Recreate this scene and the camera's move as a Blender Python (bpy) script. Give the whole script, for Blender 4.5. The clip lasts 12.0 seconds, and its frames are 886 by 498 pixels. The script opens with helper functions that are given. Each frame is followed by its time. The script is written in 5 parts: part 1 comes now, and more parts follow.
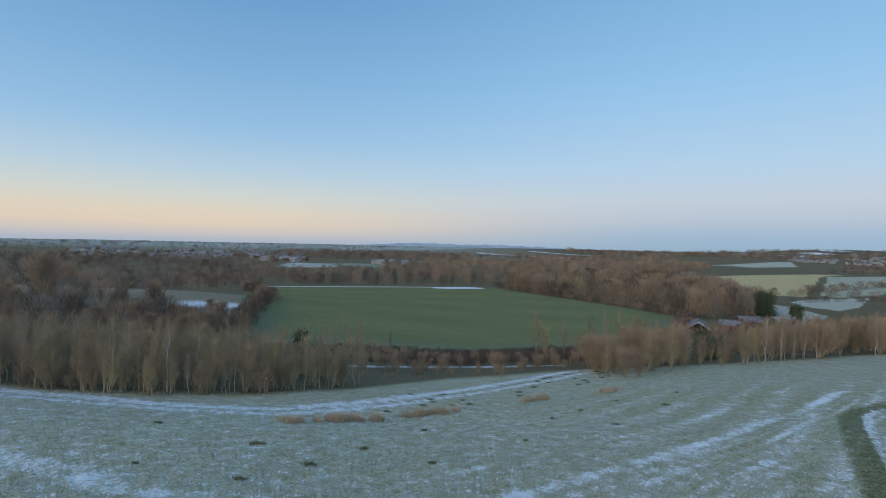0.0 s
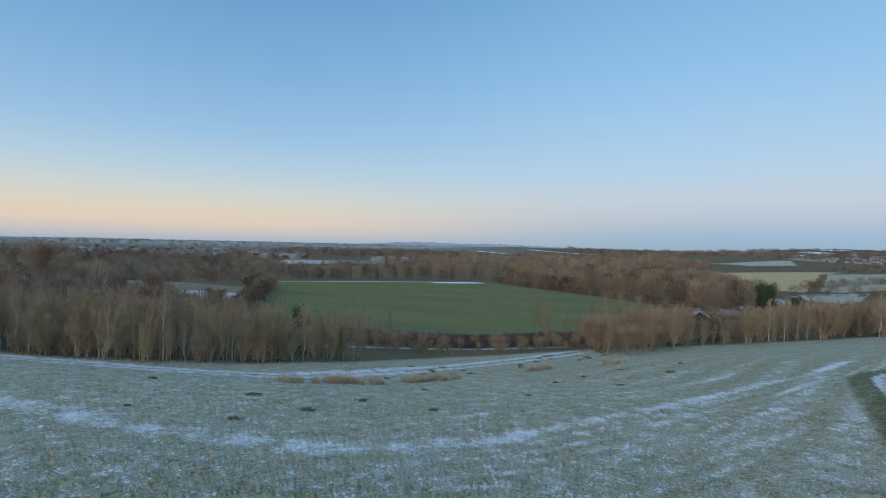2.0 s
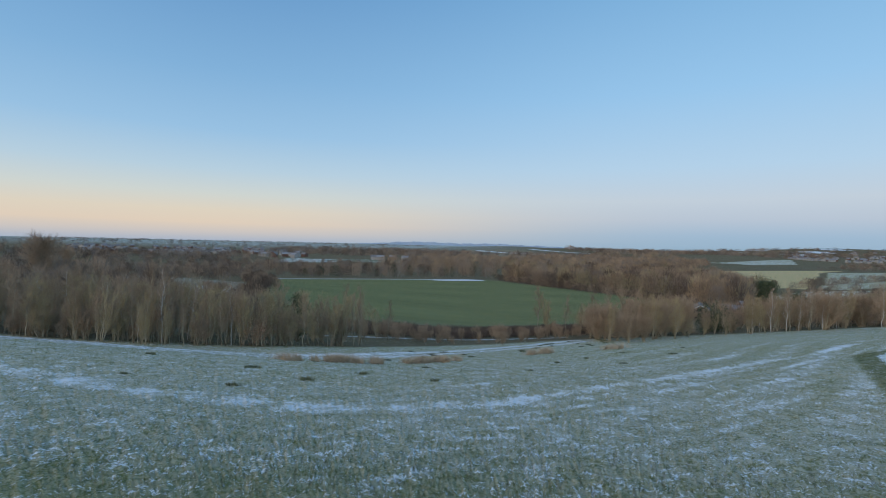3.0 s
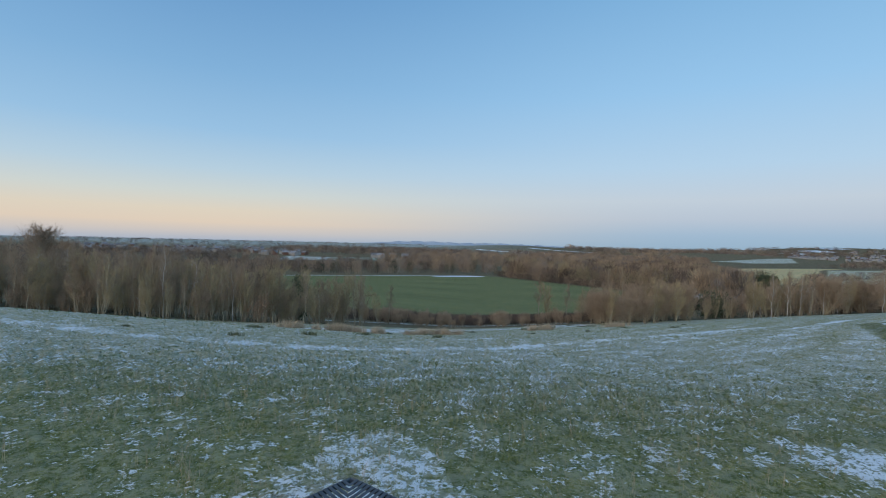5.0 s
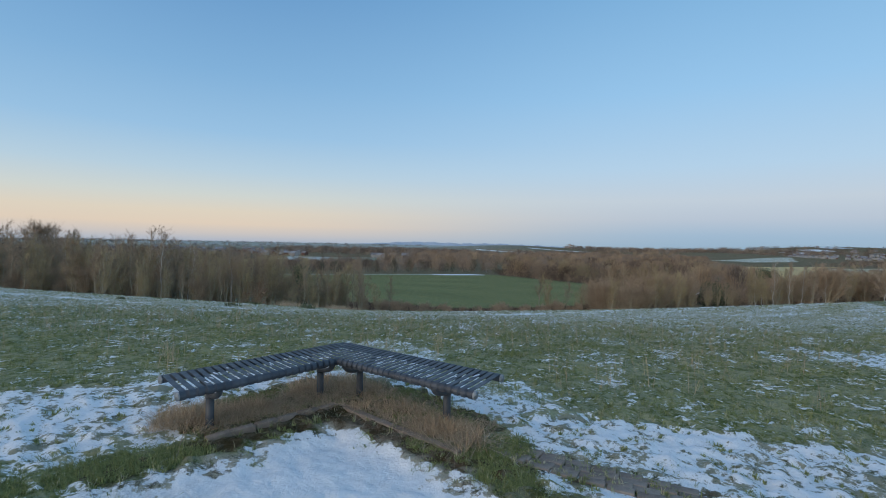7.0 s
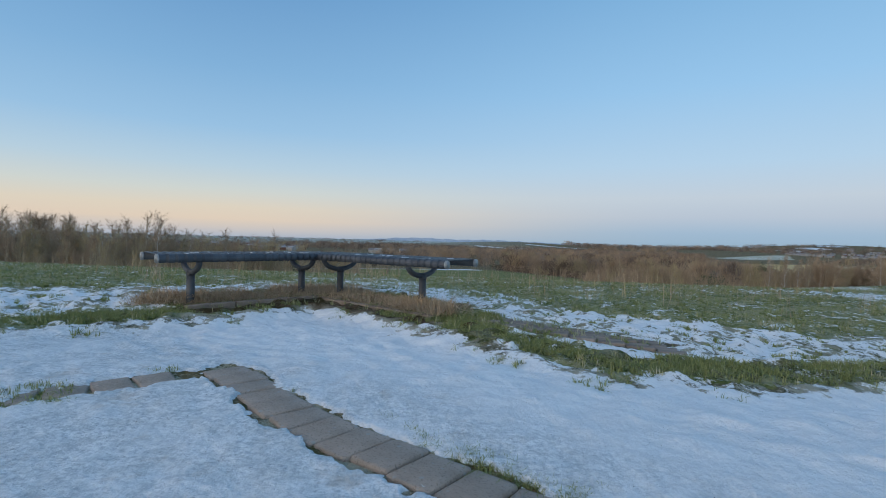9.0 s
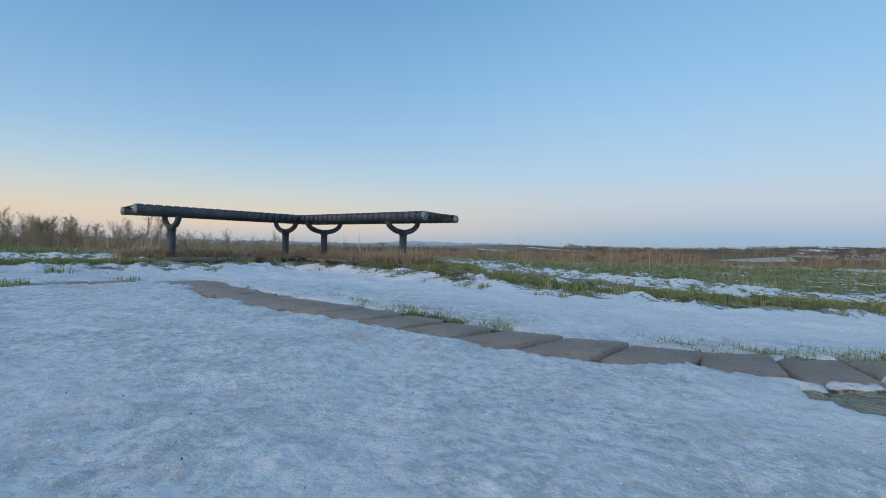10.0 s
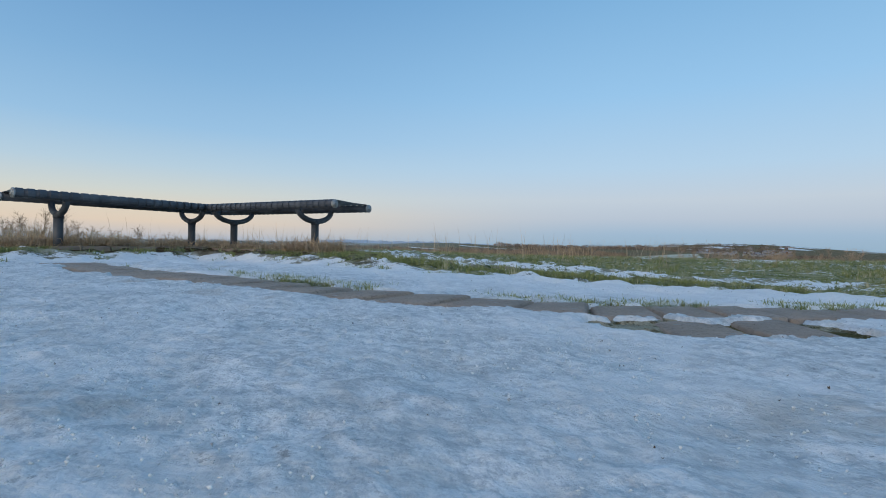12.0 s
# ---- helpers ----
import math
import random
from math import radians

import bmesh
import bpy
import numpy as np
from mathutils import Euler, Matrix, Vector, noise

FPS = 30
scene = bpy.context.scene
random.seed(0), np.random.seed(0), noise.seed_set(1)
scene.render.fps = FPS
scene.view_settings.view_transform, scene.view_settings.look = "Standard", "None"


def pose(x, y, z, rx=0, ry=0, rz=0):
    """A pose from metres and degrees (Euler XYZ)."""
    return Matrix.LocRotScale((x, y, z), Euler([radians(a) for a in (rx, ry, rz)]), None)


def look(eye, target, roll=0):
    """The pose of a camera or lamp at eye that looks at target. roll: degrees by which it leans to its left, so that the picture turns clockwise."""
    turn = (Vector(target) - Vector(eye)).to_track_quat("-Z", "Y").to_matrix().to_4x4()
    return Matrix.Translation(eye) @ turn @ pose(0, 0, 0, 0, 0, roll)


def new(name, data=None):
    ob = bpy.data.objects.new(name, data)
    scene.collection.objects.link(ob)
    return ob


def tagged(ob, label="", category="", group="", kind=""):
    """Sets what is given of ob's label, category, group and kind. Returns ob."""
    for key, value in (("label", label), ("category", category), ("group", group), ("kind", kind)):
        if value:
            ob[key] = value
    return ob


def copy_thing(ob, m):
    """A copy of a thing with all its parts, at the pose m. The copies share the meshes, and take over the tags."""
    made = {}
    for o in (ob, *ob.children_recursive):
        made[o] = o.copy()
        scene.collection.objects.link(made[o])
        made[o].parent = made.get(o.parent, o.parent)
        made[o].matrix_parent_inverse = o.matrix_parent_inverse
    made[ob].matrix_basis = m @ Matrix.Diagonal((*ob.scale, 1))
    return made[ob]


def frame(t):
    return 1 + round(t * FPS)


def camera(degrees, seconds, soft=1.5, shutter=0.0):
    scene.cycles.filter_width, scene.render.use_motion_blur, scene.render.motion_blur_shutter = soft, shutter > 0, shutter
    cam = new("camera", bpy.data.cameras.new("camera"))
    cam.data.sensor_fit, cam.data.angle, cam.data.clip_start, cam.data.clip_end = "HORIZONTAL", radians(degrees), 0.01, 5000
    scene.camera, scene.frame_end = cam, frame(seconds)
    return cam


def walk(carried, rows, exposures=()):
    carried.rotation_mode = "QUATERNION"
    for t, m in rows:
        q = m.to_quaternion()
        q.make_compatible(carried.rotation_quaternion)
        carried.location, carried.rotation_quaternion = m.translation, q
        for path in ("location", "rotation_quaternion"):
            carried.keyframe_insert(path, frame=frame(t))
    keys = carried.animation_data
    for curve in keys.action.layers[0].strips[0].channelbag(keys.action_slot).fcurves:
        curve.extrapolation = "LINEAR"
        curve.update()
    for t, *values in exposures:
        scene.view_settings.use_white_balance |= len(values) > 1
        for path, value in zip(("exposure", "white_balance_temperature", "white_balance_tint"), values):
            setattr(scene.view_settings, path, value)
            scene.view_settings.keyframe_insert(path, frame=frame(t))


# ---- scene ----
cam = camera(84.0, 12.0, soft=0.95)

PATH = [
    (0, (0.326, -1.051, 12.529), (0.11, 0.937, 12.513), 1.2),
    (0.5, (0.344, -0.866, 11.592), (0.127, 1.123, 11.575), 1.2),
    (1, (0.287, -0.642, 10.636), (0.072, 1.347, 10.619), 1.3),
    (1.5, (0.247, -0.433, 9.67), (0.031, 1.556, 9.653), 1.3),
    (2, (0.183, -0.147, 8.564), (-0.032, 1.842, 8.546), 1.3),
    (2.5, (0.126, 0.089, 7.521), (-0.088, 2.077, 7.502), 1.3),
    (3, (0.089, 0.295, 6.427), (-0.126, 2.284, 6.409), 1.3),
    (5, (-0.002, 0.277, 3.514), (-0.217, 2.265, 3.495), 1.3),
    (5.5, (-0.018, 0.404, 2.906), (-0.233, 2.393, 2.886), 1.3),
    (6, (-0.04, 0.485, 2.459), (-0.255, 2.473, 2.441), 1.2),
    (6.5, (-0.023, 0.575, 2.098), (-0.239, 2.563, 2.082), 1.2),
    (7, (0.003, 0.687, 1.657), (-0.212, 2.676, 1.641), 1.1),
    (7.2, (0.052, 0.693, 1.553), (-0.166, 2.682, 1.537), 1.0),
    (8.8, (0.207, 0.58, 0.715), (0.003, 2.57, 0.693), 1.25),
    (9, (0.25, 0.575, 0.622), (0.044, 2.564, 0.591), 1.45),
    (9.5, (0.358, 0.562, 0.367), (0.152, 2.551, 0.337), 1.4),
    (10, (0.468, 0.579, 0.174), (0.254, 2.567, 0.157), 1.19),
    (10.5, (0.533, 0.621, 0.099), (0.315, 2.609, 0.084), 1.01),
    (11, (0.584, 0.644, 0.068), (0.361, 2.631, 0.056), 0.97),
    (11.5, (0.608, 0.645, 0.068), (0.406, 2.635, 0.057), 0.95),
    (11.7, (0.622, 0.62, 0.069), (0.477, 2.615, 0.056), 0.98),
    (12, (0.66, 0.5, 0.09), (0.722, 2.499, 0.071), 1.06),
]
walk(cam, [(t, look(eye, target, roll)) for t, eye, target, roll in PATH])

# ---- world and sun: clear winter dusk, the sun just set on the left ----
world = bpy.data.worlds.new("dusk_sky")
scene.world = world
world.use_nodes = True
wt = world.node_tree
wt.nodes.clear()
w_out = wt.nodes.new("ShaderNodeOutputWorld")
w_bg = wt.nodes.new("ShaderNodeBackground")
w_sky = wt.nodes.new("ShaderNodeTexSky")
w_sky.sky_type = "NISHITA"
w_sky.sun_disc = False
w_sky.sun_elevation = radians(1.0)
w_sky.sun_rotation = radians(-142)
w_sky.altitude = 120
w_tc = wt.nodes.new("ShaderNodeTexCoord")
w_sep = wt.nodes.new("ShaderNodeSeparateXYZ")
wt.links.new(w_tc.outputs["Generated"], w_sep.inputs[0])


def srgb(r, g, b):
    f = lambda c: (c / 255 / 12.92) if c <= 10 else ((c / 255 + 0.055) / 1.055) ** 2.4
    return (f(r), f(g), f(b), 1)


def sky_ramp(stops):
    n = wt.nodes.new("ShaderNodeValToRGB")
    el = n.color_ramp.elements
    while len(el) < len(stops):
        el.new(0.5)
    for e, (p, c) in zip(el, stops):
        e.position, e.color = p, c
    wt.links.new(w_sep.outputs["Z"], n.inputs[0])
    return n


# colour with height above the horizon, towards the afterglow and away from it
warm = sky_ramp([(0.0, srgb(170, 181, 197)), (0.014, srgb(200, 195, 193)), (0.032, srgb(221, 205, 187)), (0.055, srgb(219, 209, 192)), (0.085, srgb(204, 211, 208)), (0.13, srgb(180, 205, 222)),
                 (0.2, srgb(150, 191, 225)), (0.3, srgb(128, 175, 216)), (0.46, srgb(100, 150, 199)), (1.0, srgb(80, 128, 184))])
cool = sky_ramp([(0.0, srgb(150, 178, 200)), (0.025, srgb(156, 184, 208)), (0.055, srgb(180, 195, 212)), (0.09, srgb(190, 204, 218)),
                 (0.15, srgb(176, 206, 231)), (0.28, srgb(149, 195, 233)), (0.46, srgb(121, 173, 217)), (1.0, srgb(80, 128, 184))])
w_map = wt.nodes.new("ShaderNodeMapRange")
w_map.interpolation_type = "SMOOTHSTEP"
w_map.inputs[1].default_value, w_map.inputs[2].default_value = -0.55, 0.42
wt.links.new(w_sep.outputs["X"], w_map.inputs[0])
w_mix = wt.nodes.new("ShaderNodeMixRGB")
for k, src in ((0, w_map.outputs[0]), (1, warm.outputs[0]), (2, cool.outputs[0])):
    wt.links.new(src, w_mix.inputs[k])
w_add = wt.nodes.new("ShaderNodeMixRGB")
w_add.blend_type = "ADD"
w_add.inputs[0].default_value = 0.012
wt.links.new(w_mix.outputs[0], w_add.inputs[1])
wt.links.new(w_sky.outputs[0], w_add.inputs[2])
# the bright afterglow behind the camera, where the sun went down
w_dot = wt.nodes.new("ShaderNodeVectorMath")
w_dot.operation = "DOT_PRODUCT"
w_dot.inputs[1].default_value = Vector((-0.62, -0.78, 0.06)).normalized()
wt.links.new(w_tc.outputs["Generated"], w_dot.inputs[0])
w_glow = wt.nodes.new("ShaderNodeMapRange")
w_glow.interpolation_type = "SMOOTHERSTEP"
w_glow.inputs[1].default_value, w_glow.inputs[2].default_value, w_glow.inputs[4].default_value = 0.3, 1.0, 1.0
wt.links.new(w_dot.outputs["Value"], w_glow.inputs[0])
w_sun = wt.nodes.new("ShaderNodeMixRGB")
w_sun.blend_type = "ADD"
w_sun.inputs[2].default_value = (0.85, 0.62, 0.36, 1)
wt.links.new(w_glow.outputs[0], w_sun.inputs[0])
wt.links.new(w_add.outputs[0], w_sun.inputs[1])
wt.links.new(w_sun.outputs[0], w_bg.inputs[0])
w_bg.inputs[1].default_value = 1.0
wt.links.new(w_bg.outputs[0], w_out.inputs[0])

sun = new("sun", bpy.data.lights.new("sun", "SUN"))
sun.data.energy, sun.data.angle, sun.data.color = 0.3, radians(25), (1.0, 0.88, 0.76)
sun.matrix_world = look((-60, -76, 22), (0, 0, 0))
scene.view_settings.exposure = 0.0

# ---- materials ----


class Mat:
    """A node material with short calls for its nodes."""

    def __init__(self, name, rough=0.8, spec=0.3, metal=0.0):
        self.m = bpy.data.materials.new(name)
        self.m.use_nodes = True
        self.t = self.m.node_tree
        self.b = self.t.nodes["Principled BSDF"]
        self.b.inputs["Roughness"].default_value = rough
        self.b.inputs["Specular IOR Level"].default_value = spec
        self.b.inputs["Metallic"].default_value = metal
        self.pos = None

    def put(self, socket, v):
        if isinstance(v, bpy.types.NodeSocket):
            self.t.links.new(v, socket)
        elif socket.type == "RGBA":
            socket.default_value = (*v[:3], 1)
        else:
            socket.default_value = v

    def coords(self):
        if not self.pos:
            self.pos = self.t.nodes.new("ShaderNodeTexCoord").outputs["Object"]
        return self.pos

    def world(self):
        return self.t.nodes.new("ShaderNodeNewGeometry").outputs["Position"]

    def noise(self, scale, detail=3, rough=0.55, at=None, stretch=None):
        n = self.t.nodes.new("ShaderNodeTexNoise")
        at = at or self.coords()
        if stretch:
            mp = self.t.nodes.new("ShaderNodeMapping")
            mp.inputs["Rotation"].default_value = (0, 0, radians(stretch[1]))
            mp.inputs["Scale"].default_value = (stretch[0], 1, 1)
            self.put(mp.inputs[0], at)
            at = mp.outputs[0]
        self.put(n.inputs["Vector"], at)
        n.inputs["Scale"].default_value, n.inputs["Detail"].default_value, n.inputs["Roughness"].default_value = scale, detail, rough
        return n.outputs[0]

    def ramp(self, v, lo, hi, a=0.0, b=1.0):
        n = self.t.nodes.new("ShaderNodeMapRange")
        n.interpolation_type = "SMOOTHSTEP"
        for k, x in enumerate((v, lo, hi, a, b)):
            self.put(n.inputs[k], x)
        return n.outputs[0]

    def math(self, op, a, b=0.0):
        n = self.t.nodes.new("ShaderNodeMath")
        n.operation = op
        self.put(n.inputs[0], a)
        self.put(n.inputs[1], b)
        return n.outputs[0]

    def mix(self, f, a, b, kind="MIX"):
        n = self.t.nodes.new("ShaderNodeMixRGB")
        n.blend_type = kind
        for k, x in enumerate((f, a, b)):
            self.put(n.inputs[k], x)
        return n.outputs[0]

    def attr(self, name):
        n = self.t.nodes.new("ShaderNodeAttribute")
        n.attribute_name = name
        return n

    def rand(self):
        return self.t.nodes.new("ShaderNodeObjectInfo").outputs["Random"]

    def island(self):
        return self.t.nodes.new("ShaderNodeNewGeometry").outputs["Random Per Island"]

    def bump(self, v, strength, dist, under=None):
        n = self.t.nodes.new("ShaderNodeBump")
        n.inputs["Strength"].default_value, n.inputs["Distance"].default_value = strength, dist
        self.put(n.inputs["Height"], v)
        if under:
            self.put(n.inputs["Normal"], under)
        self.put(self.b.inputs["Normal"], n.outputs[0])
        return n.outputs[0]

    def done(self, colour, rough=None):
        self.put(self.b.inputs["Base Color"], colour)
        if rough is not None:
            self.put(self.b.inputs["Roughness"], rough)
        return self.m


def two_tone(name, a, b, scale, rough=0.8, spec=0.3, metal=0.0, bump=0.3, dist=0.01, vary=0.0):
    k = Mat(name, rough, spec, metal)
    c = k.mix(k.ramp(k.noise(scale, 4), 0.35, 0.65), a, b)
    c = k.mix(k.ramp(k.noise(scale * 7, 2), 0.3, 0.8, 0.0, 0.35), c, [x * 0.6 for x in a])
    if vary:
        c = k.mix(k.math("MULTIPLY", k.rand(), vary), c, [x * 1.7 for x in b])
    if bump:
        k.bump(k.noise(scale * 5, 3), bump, dist)
    return k.done(c)


def snow_noise(k):
    return k.math("ADD", k.math("MULTIPLY", k.noise(0.9, 5, 0.62), 0.2),
                  k.math("ADD", k.math("MULTIPLY", k.noise(3.4, 7, 0.78), 0.5), k.math("MULTIPLY", k.noise(13, 4, 0.7), 0.3)))


def tufts(k):
    return k.ramp(k.noise(6.5, 3, 0.6), 0.48, 0.58, 0.0, 0.65)


def ground_material():
    k = Mat("winter_ground", 0.9, 0.15)
    p = k.coords()
    tint = k.attr("tint").outputs["Color"]
    cov = k.attr("snow").outputs["Fac"]
    # soil and grass: clumps, straw, fine grain
    n1, n2, n3 = k.noise(0.35, 4), k.noise(2.4, 7, 0.75), k.noise(34, 3)
    base = k.mix(k.ramp(n1, 0.35, 0.65, 0.0, 0.6), tint, k.mix(1.0, tint, (1.35, 1.1, 0.75), "MULTIPLY"))
    base = k.mix(k.ramp(n2, 0.47, 0.57, 0.0, 0.85), base, k.mix(1.0, tint, (0.44, 0.55, 0.38), "MULTIPLY"))
    base = k.mix(k.ramp(n3, 0.45, 0.68, 0.0, 0.7), base, k.mix(1.0, tint, (0.48, 0.54, 0.44), "MULTIPLY"))
    # snow lies where the noise stays under its cover
    m = snow_noise(k)
    d = k.math("SUBTRACT", k.math("ADD", k.math("MULTIPLY", cov, 0.62), 0.2), m)
    mask = k.ramp(d, -0.012, 0.03)
    base = k.mix(tufts(k), base, k.mix(1.0, tint, (0.42, 0.50, 0.38), "MULTIPLY"))
    base = k.mix(k.ramp(k.noise(1.3, 7, 0.78), 0.51, 0.58, 0.0, 0.5), base, k.mix(1.0, tint, (0.55, 0.62, 0.5), "MULTIPLY"))
    frost = k.attr("frost").outputs["Fac"]
    base = k.mix(k.math("MULTIPLY", k.ramp(k.noise(3.4, 9, 0.88), 0.475, 0.54), frost), base, (0.75, 0.73, 0.62))
    base = k.mix(1.0, base, (1.04, 1.0, 0.91), "MULTIPLY")
    ice = k.attr("ice").outputs["Fac"]
    white = k.mix(k.ramp(k.noise(5.0, 6, 0.65), 0.38, 0.62), (0.97, 0.97, 0.94), (0.90, 0.905, 0.88))
    white = k.mix(k.ramp(k.noise(38, 5, 0.7), 0.48, 0.70, 0.0, 0.22), white, (0.58, 0.585, 0.56))
    worn = k.mix(k.ramp(k.noise(14, 6, 0.72), 0.36, 0.66), (0.98, 0.98, 0.95), (0.70, 0.72, 0.70))
    worn = k.mix(k.ramp(k.noise(48, 6, 0.75), 0.44, 0.62, 0.0, 0.6), worn, (0.44, 0.47, 0.475))
    worn = k.mix(k.math("MULTIPLY", k.ramp(k.noise(60, 4, 0.7), 0.60, 0.68), k.ramp(k.noise(6, 4), 0.45, 0.6, 0.0, 0.7)), worn, (0.24, 0.25, 0.25))
    worn = k.mix(k.ramp(k.noise(3.6, 5, 0.65), 0.57, 0.69, 0.0, 0.55), worn, (0.56, 0.48, 0.39))
    worn = k.mix(k.ramp(k.noise(6.5, 4, 0.6), 0.60, 0.72, 0.0, 0.8), worn, (0.98, 0.97, 0.94))
    white = k.mix(k.math("MULTIPLY", ice, k.ramp(k.noise(2.6, 5, 0.65), 0.25, 0.55)), white, worn)
    hgt = k.math("ADD", k.math("MULTIPLY", mask, 0.6), k.math("MULTIPLY", k.noise(42, 7, 0.8), 0.9))
    hgt = k.math("ADD", hgt, k.math("MULTIPLY", k.noise(11, 4, 0.6), k.math("MULTIPLY", mask, 2.2)))
    b1 = k.bump(hgt, 0.6, 0.014)
    k.bump(k.math("MULTIPLY", k.noise(9, 5, 0.7), k.ramp(mask, 0, 1, 1.0, 0.25)), 0.8, 0.09, b1)
    k.put(k.b.inputs["Specular IOR Level"], k.math("MULTIPLY", mask, 0.15))
    return k.done(k.mix(mask, base, white), k.ramp(mask, 0, 1, 1.0, 0.62))


def blade_material(name, a, b, tip=None, frost=0.0):
    k = Mat(name, 0.7, 0.2)
    c = k.mix(k.island(), a, b)
    if tip:
        c = k.mix(k.ramp(k.noise(5, 3), 0.45, 0.6, 0.0, 0.8), c, tip)
    if frost:
        c = k.mix(tufts(k), c, k.mix(1.0, c, (0.5, 0.58, 0.45), "MULTIPLY"))
        c = k.mix(k.ramp(snow_noise(k), 0.50, 0.445, 0.0, frost), c, (0.66, 0.68, 0.66))
    return k.done(c)


def crumb_material():
    k = Mat("refrozen_snow_grain", 0.6, 0.2)
    c = k.mix(k.ramp(k.island(), 0.25, 1.0), (0.90, 0.905, 0.87), (0.66, 0.68, 0.66))
    return k.done(k.mix(k.ramp(k.island(), 0.985, 0.99), c, (0.40, 0.39, 0.36)))


def bark_material(name, a, b, scale=6.0):
    k = Mat(name, 0.9, 0.15)
    c = k.mix(k.ramp(k.noise(scale, 4, stretch=(1.0, 0)), 0.35, 0.65), a, b)
    c = k.mix(k.math("MULTIPLY", k.rand(), 0.5), c, [x * 1.5 for x in b])
    return k.done(c)


def wood_mass(name):
    k = Mat(name, 1.0, 0.0)
    c = k.attr("tint").outputs["Color"]
    return k.done(k.mix(k.math("MULTIPLY", k.island(), 0.5), c, k.mix(1.0, c, (0.65, 0.65, 0.65), "MULTIPLY")))


def sett_material():
    k = Mat("sett_stone", 0.85, 0.25)
    p = k.coords()
    c = k.mix(k.ramp(k.noise(9, 5), 0.3, 0.7), (0.44, 0.35, 0.275), (0.58, 0.475, 0.385))
    c = k.mix(k.ramp(k.noise(110, 4, 0.7), 0.5, 0.72, 0.0, 0.85), c, (0.17, 0.145, 0.12))
    c = k.mix(k.math("MULTIPLY", k.rand(), 0.4), c, (0.42, 0.35, 0.29))
    lich = k.t.nodes.new("ShaderNodeTexVoronoi")
    lich.inputs["Scale"].default_value = 26
    k.put(lich.inputs["Vector"], k.world())
    spot = k.math("MULTIPLY", k.ramp(lich.outputs["Distance"], 0.24, 0.16), k.ramp(k.noise(14, 3), 0.48, 0.58))
    c = k.mix(k.math("MULTIPLY", spot, 0.75), c, (0.47, 0.47, 0.44))
    sep = k.t.nodes.new("ShaderNodeSeparateXYZ")
    k.put(sep.inputs[0], p)
    crust = k.math("SUBTRACT", k.noise(9, 5, 0.62, k.world()), k.math("MULTIPLY", sep.outputs["Y"], 1.5))
    m = k.ramp(crust, 0.74, 0.765)
    c = k.mix(m, c, k.mix(k.noise(60, 3), (0.84, 0.85, 0.87), (0.6, 0.62, 0.65)))
    b1 = k.bump(k.math("ADD", k.math("MULTIPLY", m, 2.0), k.noise(40, 7, 0.8)), 1.0, 0.012)
    k.bump(k.noise(12, 3), 0.4, 0.01, b1)
    return k.done(c)


def paint_material():
    k = Mat("dark_bench_paint", 0.45, 0.5)
    c = k.mix(k.ramp(k.noise(7, 4), 0.35, 0.7), (0.055, 0.063, 0.074), (0.095, 0.105, 0.118))
    c = k.mix(k.ramp(k.noise(60, 4, 0.7), 0.66, 0.74), c, (0.24, 0.26, 0.27))
    k.bump(k.noise(120, 2), 0.12, 0.001)
    return k.done(c, k.ramp(k.noise(11, 3), 0.3, 0.7, 0.42, 0.65))


M_GROUND = ground_material()
M_SETT = sett_material()
M_PAINT = paint_material()
M_CAP = two_tone("worn_end_cap", (0.30, 0.31, 0.31), (0.44, 0.45, 0.44), 30, 0.5, 0.5, 0.2, 0.2, 0.001)
M_EDGE = two_tone("edging_stone", (0.24, 0.185, 0.145), (0.34, 0.27, 0.215), 11, 0.9, 0.15, 0, 0.5, 0.006, 0.3)
M_PAVER = two_tone("brick_paver", (0.23, 0.185, 0.15), (0.33, 0.275, 0.225), 14, 0.9, 0.15, 0, 0.5, 0.005, 0.25)
M_SOIL = two_tone("bed_soil", (0.075, 0.052, 0.036), (0.13, 0.092, 0.062), 9, 0.95, 0.1, 0, 0.8, 0.02)
M_SNOW = two_tone("old_snow", (0.8, 0.82, 0.84), (0.9, 0.91, 0.92), 20, 0.7, 0.2, 0, 0.3, 0.004)
M_CRUMB = crumb_material()
M_GRASS = blade_material("grass_blades", (0.20, 0.245, 0.08), (0.42, 0.425, 0.18), (0.57, 0.51, 0.34), 0.2)
M_LUSH = blade_material("lush_grass_blades", (0.17, 0.20, 0.065), (0.38, 0.40, 0.155))
M_STRAW = blade_material("dead_grass_straw", (0.42, 0.29, 0.175), (0.72, 0.55, 0.36))
M_REED = blade_material("dry_reed", (0.52, 0.39, 0.26), (0.74, 0.59, 0.42))
M_TUSSOCK = blade_material("dark_rush", (0.14, 0.155, 0.08), (0.26, 0.26, 0.14))
M_MOSS = blade_material("brown_moss", (0.16, 0.13, 0.06), (0.30, 0.25, 0.12))
M_BARK = bark_material("grey_brown_bark", (0.284, 0.242, 0.172), (0.426, 0.360, 0.255))
M_BIRCH = bark_material("pale_birch_bark", (0.42, 0.38, 0.34), (0.60, 0.56, 0.51), 3.0)
M_TWIG = bark_material("brown_twigs", (0.264, 0.187, 0.124), (0.395, 0.288, 0.199), 0.8)
M_TWIG_RED = bark_material("reddish_twigs", (0.314, 0.226, 0.153), (0.446, 0.329, 0.225), 0.8)
